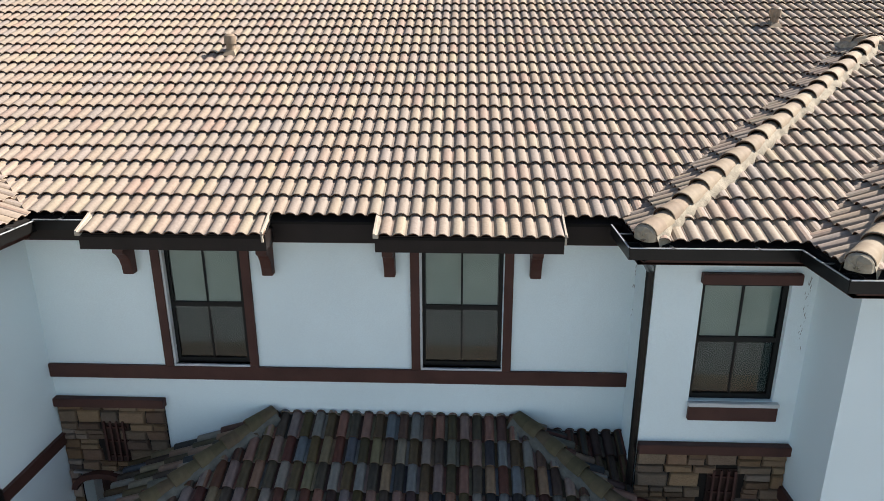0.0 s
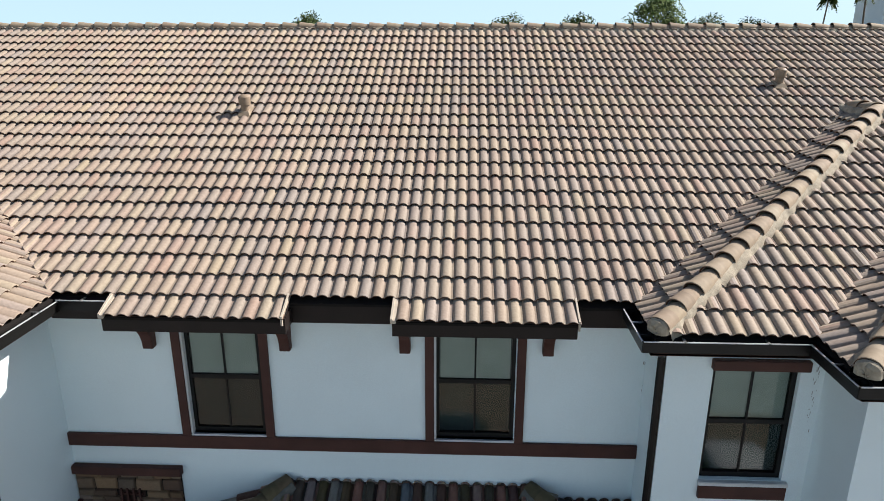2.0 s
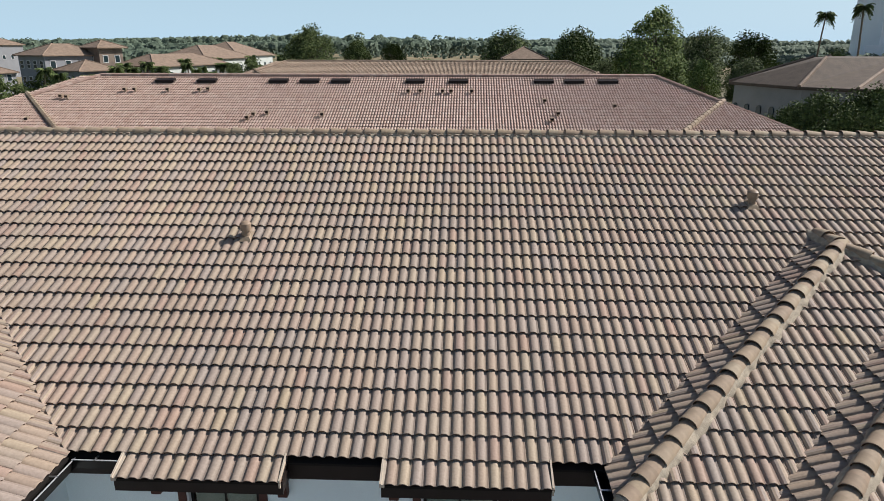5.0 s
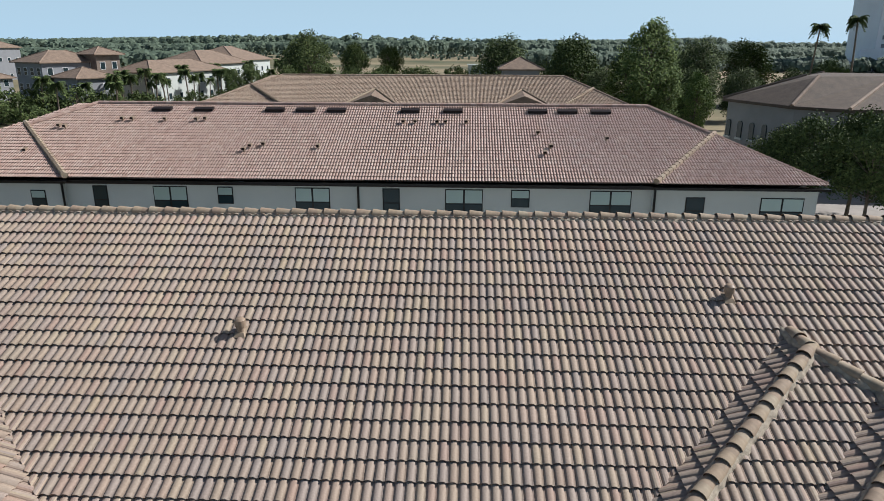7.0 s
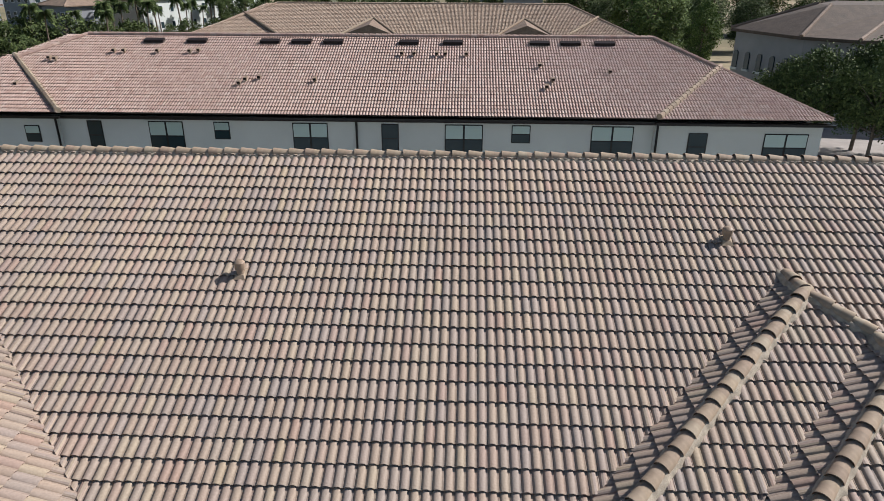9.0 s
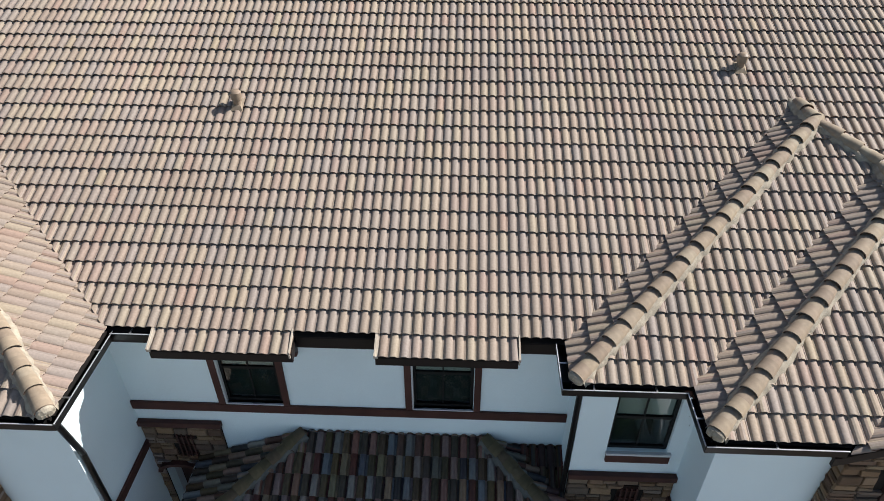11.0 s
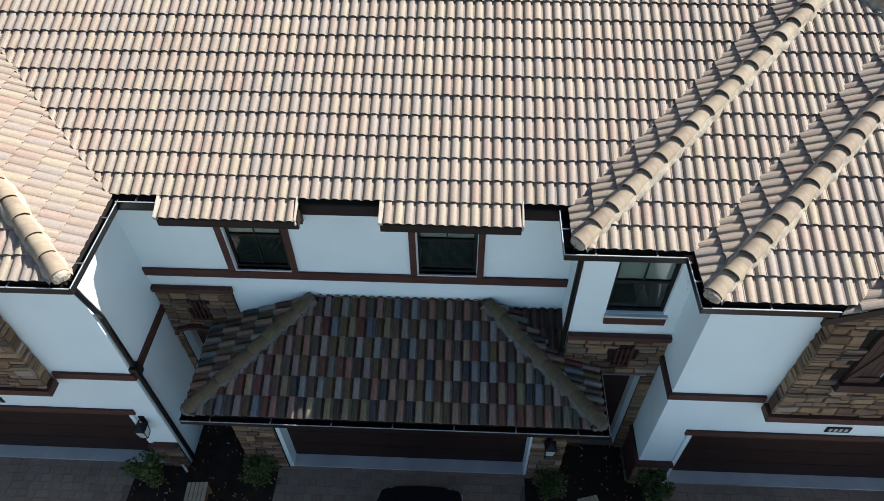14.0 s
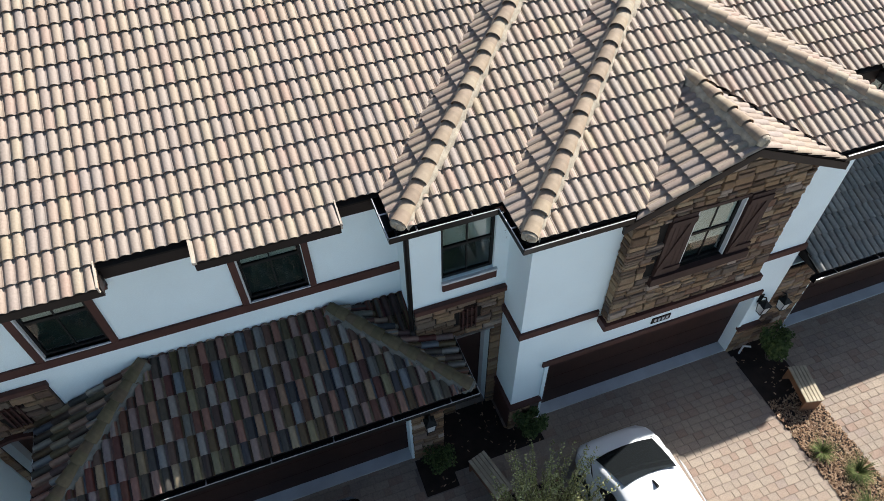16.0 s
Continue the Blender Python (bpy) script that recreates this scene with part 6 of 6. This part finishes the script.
def car(label, paint, hood_paint, x, y, turn):
    """A compact hatchback; its nose points to +y before turning, the origin under its middle."""
    c = thing("car", label, "car", group="cars on the driveways")
    half = [(2.12, 0.42, 0.50), (2.08, 0.68, 0.70), (1.92, 0.80, 0.84), (1.6, 0.87, 0.96), (0.95, 0.90, 0.99), (0.2, 0.90, 1.0), (-1.0, 0.90, 1.02), (-1.75, 0.88, 1.02), (-2.05, 0.78, 0.95), (-2.14, 0.62, 0.72)]
    rings = []
    for yy, w, h in half:
        rings.append([(-w * 0.95, yy, 0.22), (-w, yy, 0.42), (-w, yy, h - 0.16), (-w * 0.93, yy, h - 0.04), (-w * 0.6, yy, h + 0.01), (0, yy, h + 0.025), (w * 0.6, yy, h + 0.01), (w * 0.93, yy, h - 0.04), (w, yy, h - 0.16), (w, yy, 0.42), (w * 0.95, yy, 0.22)])
    fixed(part("body", loft(rings), paint, c, smooth=True).data)
    cab = [(1.66, 0.68, 0.97), (1.28, 0.66, 1.22), (0.86, 0.61, 1.42), (0.0, 0.60, 1.49), (-1.2, 0.59, 1.45), (-1.7, 0.60, 1.30), (-2.0, 0.64, 1.02)]
    rings = [[(-0.84 if h > 1.0 else -w, yy, 0.96), (-w - 0.06, yy, h - 0.10), (-w, yy, h - 0.03), (-w * 0.5, yy, h + 0.005), (0, yy, h + 0.015), (w * 0.5, yy, h + 0.005), (w, yy, h - 0.03), (w + 0.06, yy, h - 0.10), (0.84 if h > 1.0 else w, yy, 0.96)] for yy, w, h in cab]
    cabin = part("cabin", loft(rings), paint, c, "painted roof and pillars", smooth=True)
    fixed(cabin.data)
    screen = Shape()
    grid = [[(u * (0.63 - 0.08 * v), 1.66 - 0.78 * v - 0.06 * u * u, 0.985 + 0.45 * v + 0.03 * math.sin(math.pi * v) + 0.02) for u in (-1, -0.5, 0, 0.5, 1)] for v in (0, 0.33, 0.66, 1)]
    screen.add([p for r in grid for p in r], [(r * 5 + i, r * 5 + i + 1, (r + 1) * 5 + i + 1, (r + 1) * 5 + i) for r in range(3) for i in range(4)])
    part("window_glass", screen, CARGLASS, c, "dark sloping glass", smooth=True)
    for sg in (-1, 1):
        part("side_window", Shape().add([(sg * 0.865, 1.15, 1.03), (sg * 0.765, 0.80, 1.33), (sg * 0.70, -0.5, 1.38), (sg * 0.72, -1.35, 1.34), (sg * 0.86, -1.6, 1.05)], [(0, 1, 2, 3, 4)]), CARGLASS, c)
        part("headlight", Shape().add([(sg * 0.80, 1.90, 0.74), (sg * 0.50, 2.08, 0.68), (sg * 0.52, 2.02, 0.77), (sg * 0.82, 1.72, 0.84)], [(0, 1, 2, 3)]), LAMPGLASS, c)
        part("roof_rail", Shape().tube((sg * 0.56, 0.1, 1.47), (sg * 0.55, -1.3, 1.47), 0.014, None, 6), paint, c)
        for yy in (1.32, -1.32):
            wh = part("wheel", Shape().tube((sg * 0.74, yy, 0.32), (sg * 0.91, yy, 0.32), 0.21, 0.21, 16), STEEL, c)
            t = Shape()
            n = 20
            prof = [(0.70, 0.21), (0.70, 0.30), (0.74, 0.32), (0.88, 0.32), (0.92, 0.30), (0.92, 0.21)]
            t.add([(sg * a, yy + r * math.cos(k * math.tau / n), 0.32 + r * math.sin(k * math.tau / n)) for k in range(n) for a, r in prof], [(k * 6 + i, k * 6 + i + 1, ((k + 1) % n) * 6 + i + 1, ((k + 1) % n) * 6 + i) for k in range(n) for i in range(5)])
            part("tyre", t, RUBBER, wh)
    hood = Shape()
    rows = [(2.04, 0.60, 0.70), (1.9, 0.68, 0.80), (1.70, 0.72, 0.895)]
    hood.add([(u * w, yy - 0.08 * u * u, z + 0.02 * (1 - u * u) + 0.008) for yy, w, z in rows for u in (-1, -0.5, 0, 0.5, 1)], [(r * 5 + i, r * 5 + i + 1, (r + 1) * 5 + i + 1, (r + 1) * 5 + i) for r in range(2) for i in range(4)])
    part("deck_lid", hood, hood_paint, c, smooth=True)
    part("fin", Shape().prism([(0.58, 1.45), (0.76, 1.44), (0.60, 1.53)], -0.015, 0.015, "x"), BLACK, c)
    c.matrix_basis = pose(x, y, COURT + 0.005, 0, 0, turn)
    return c


car("white compact car parked close before a garage", WHITE_PAINT, WHITE_PAINT, 5.55, 3.04, 0)
car("black car parked before the middle garage", BLACK_PAINT, BLACK_PAINT, -0.32, 3.65, 0)

WOOD = speckled("weathered_bench_wood", (0.42, 0.36, 0.26), 0.85, 3.0, 0.25, 25.0, 0.4)
BROWNWOOD = speckled("brown_bench_side", (0.22, 0.11, 0.06), 0.7, 3.0, 0.25, 25.0, 0.3)


def bench(x, y, turn, length=0.85):
    b = thing("garden_bench", "low slatted wooden bench with brown solid ends", "bench", group="benches beside the driveways")
    for k in range(5):
        part("slat", Shape().box(-0.2 + 0.082 * k, -0.2 + 0.082 * k + 0.072, -length / 2, length / 2, 0.42, 0.45), WOOD, b, bevel=0.004)
    for sg in (-1, 1):
        part("end_panel", Shape().box(-0.19, 0.19, sg * length / 2 - (0.06 if sg > 0 else -0.02), sg * length / 2 - (0.02 if sg > 0 else -0.06), 0.0, 0.42), BROWNWOOD, b, bevel=0.004)
    part("side_rail", Shape().box(-0.19, -0.16, -length / 2 + 0.06, length / 2 - 0.06, 0.25, 0.42), BROWNWOOD, b)
    part("side_rail", Shape().box(0.16, 0.19, -length / 2 + 0.06, length / 2 - 0.06, 0.25, 0.42), BROWNWOOD, b)
    b.matrix_basis = pose(x, y, COURT + 0.002, 0, 0, turn)


bench(10.30, 4.76, -14, 0.88)
bench(3.03, 5.28, 15, 0.95)
bench(-4.75, 5.30, 4)

LAMP_PANE = speckled("frosted_lantern_glass", (0.55, 0.56, 0.55), 0.3, 6.0, 0.1, 40.0, 0.0)


def lantern(x, y, z):
    """A black wall lantern with four panes on a curved arm."""
    l = thing("wall_lantern", "black metal wall lantern with clear panes", "lantern", x, y, z, group="lanterns beside the garages")
    part("backplate", Shape().box(-0.06, 0.06, -0.025, 0.0, 0.0, 0.26), BLACK, l, bevel=0.01)
    part("arm", Shape().tube((0, -0.02, 0.2), (0, -0.12, 0.27), 0.014, None, 8).tube((0, -0.12, 0.27), (0, -0.17, 0.2), 0.014, None, 8), BLACK, l)
    part("roof", Shape().add([(-0.11, -0.28, 0.10), (0.11, -0.28, 0.10), (0.11, -0.06, 0.10), (-0.11, -0.06, 0.10), (0, -0.17, 0.22)], [(0, 1, 4), (1, 2, 4), (2, 3, 4), (3, 0, 4), (3, 2, 1, 0)]), BLACK, l)
    part("base", Shape().box(-0.075, 0.075, -0.245, -0.095, -0.19, -0.16), BLACK, l, bevel=0.008)
    for sx in (-1, 1):
        for sy in (-1, 1):
            part("post", Shape().tube((sx * 0.07, -0.17 + sy * 0.07, -0.16), (sx * 0.095, -0.17 + sy * 0.095, 0.10), 0.009, None, 6), BLACK, l)
    for a, b in (((-1, -1), (1, -1)), ((1, -1), (1, 1)), ((1, 1), (-1, 1)), ((-1, 1), (-1, -1))):
        part("pane", Shape().add([(a[0] * 0.07, -0.17 + a[1] * 0.07, -0.16), (b[0] * 0.07, -0.17 + b[1] * 0.07, -0.16), (b[0] * 0.093, -0.17 + b[1] * 0.093, 0.10), (a[0] * 0.093, -0.17 + a[1] * 0.093, 0.10)], [(0, 1, 2, 3)]), LAMP_PANE, l)
    return l


lantern(9.66, FRONT_Y, 1.92)
lantern(10.24, 6.30, 1.80)
lantern(-5.58, FRONT_Y, 1.90)
lantern(2.06, 6.24, 1.90)


def shrub(name, label, x, y, high, spread, mat, n, size, seed, twiggy=False):
    rnd = random.Random(seed)
    s = thing(name, label, "shrub", x, y, COURT)
    stems, lv = Shape(), Shape()
    for k in range(n):
        a, q = rnd.uniform(0, math.tau), spread * rnd.random() ** 0.6
        top = Vector((math.cos(a) * q, math.sin(a) * q, high * rnd.uniform(0.55, 1.05)))
        stems.tube((top.x * 0.15, top.y * 0.15, 0), top * 0.96, 0.012, 0.004, 5, False)
        if twiggy:
            for i in range(30):
                u = 0.3 + 0.75 * i / 30
                leaves(lv, rnd, top * u, 0.05, 4, size)
        else:
            leaves(lv, rnd, top * 0.9, spread * 0.42, 70, size)
            leaves(lv, rnd, top * 0.55, spread * 0.4, 40, size)
    part("branch", stems, BARK, s)
    part("foliage", lv, mat, s)
    return s


shrub("green_shrub", "dark green clipped shrub beside a stone pier", -3.62, 6.05, 0.75, 0.36, LEAF, 12, 0.035, 21)
shrub("green_shrub", "dark green leafy shrub beside the wing", -5.85, 6.0, 0.7, 0.4, LEAF, 12, 0.04, 22)
shrub("green_shrub", "dark green leafy shrub at the wing corner", 4.18, 6.0, 0.8, 0.32, LEAF, 12, 0.04, 23)
shrub("green_shrub", "dark green upright shrub between the garages", 10.25, 5.75, 1.1, 0.36, LEAF, 16, 0.045, 24)
shrub("green_shrub", "dark green shrub at the foot of the stone pier", 2.25, 6.05, 0.55, 0.35, LEAF, 10, 0.035, 25)
shrub("pale_tall_shrub", "tall pale green feathery shrub with thin upright stems", 3.50, 3.80, 2.45, 1.15, LEAF_PALE, 210, 0.021, 26, True)


GRASS = leaf_material("dry_grass", (0.06, 0.05, 0.025), (0.07, 0.10, 0.025), (0.20, 0.22, 0.08))


def grass_tuft(x, y, high, n, seed):
    rnd = random.Random(seed)
    t = thing("grass_tuft", "tuft of long arching ornamental grass in the mulch", "grass", x, y, COURT, group="grass tufts in the bed")
    s = Shape()
    for _ in range(n):
        a, ln = rnd.uniform(0, math.tau), high * rnd.uniform(0.6, 1.3)
        d, up = Vector((math.cos(a), math.sin(a), 0)), rnd.uniform(0.35, 1.5)
        side = Vector((-d.y, d.x, 0)) * 0.0038
        p = [d * ln * u * 0.8 + Vector((0, 0, ln * (up * u - 0.75 * u * u))) for u in (0.0, 0.4, 0.75, 1.05)]
        s.add([p[0] - side, p[0] + side, p[1] + side, p[1] - side, p[2] + side * 0.7, p[2] - side * 0.7, p[3]], [(0, 1, 2, 3), (3, 2, 4, 5), (5, 4, 6)])
    part("foliage", s, GRASS, t)


grass_tuft(9.80, 3.45, 0.36, 320, 31)
grass_tuft(10.18, 2.85, 0.42, 380, 32)
grass_tuft(9.85, 2.2, 0.42, 340, 33)

hose = thing("hose_bib", "white bent pipe standing by the wing wall", "pipe", 9.72, 6.10, COURT)
part("pipe", Shape().tube((0, 0, 0), (0, 0, 0.32), 0.022, None, 8).tube((0, 0, 0.32), (0.12, -0.1, 0.36), 0.022, None, 8), SILL, hose)
hose = thing("hose_bib", "white bent pipe standing by the wing wall", "pipe", -5.25, 6.12, COURT)
part("pipe", Shape().tube((0, 0, 0), (0, 0, 0.32), 0.022, None, 8).tube((0, 0, 0.32), (0.12, -0.1, 0.36), 0.022, None, 8), SILL, hose)

paving(4.4, 9.5, -2, 6.28, 81, lambda x, y: 7.0 < x < 9.4 and 2.3 < y < 6.2)
paving(10.6, 18.0, -2, 6.34, 82)
paving(2.46, 3.86, 6.36, 7.05, 85)
paving(-3.35, 4.4, -2, 6.34, 83)
paving(-12.0, -6.3, 1.5, 6.28, 84)
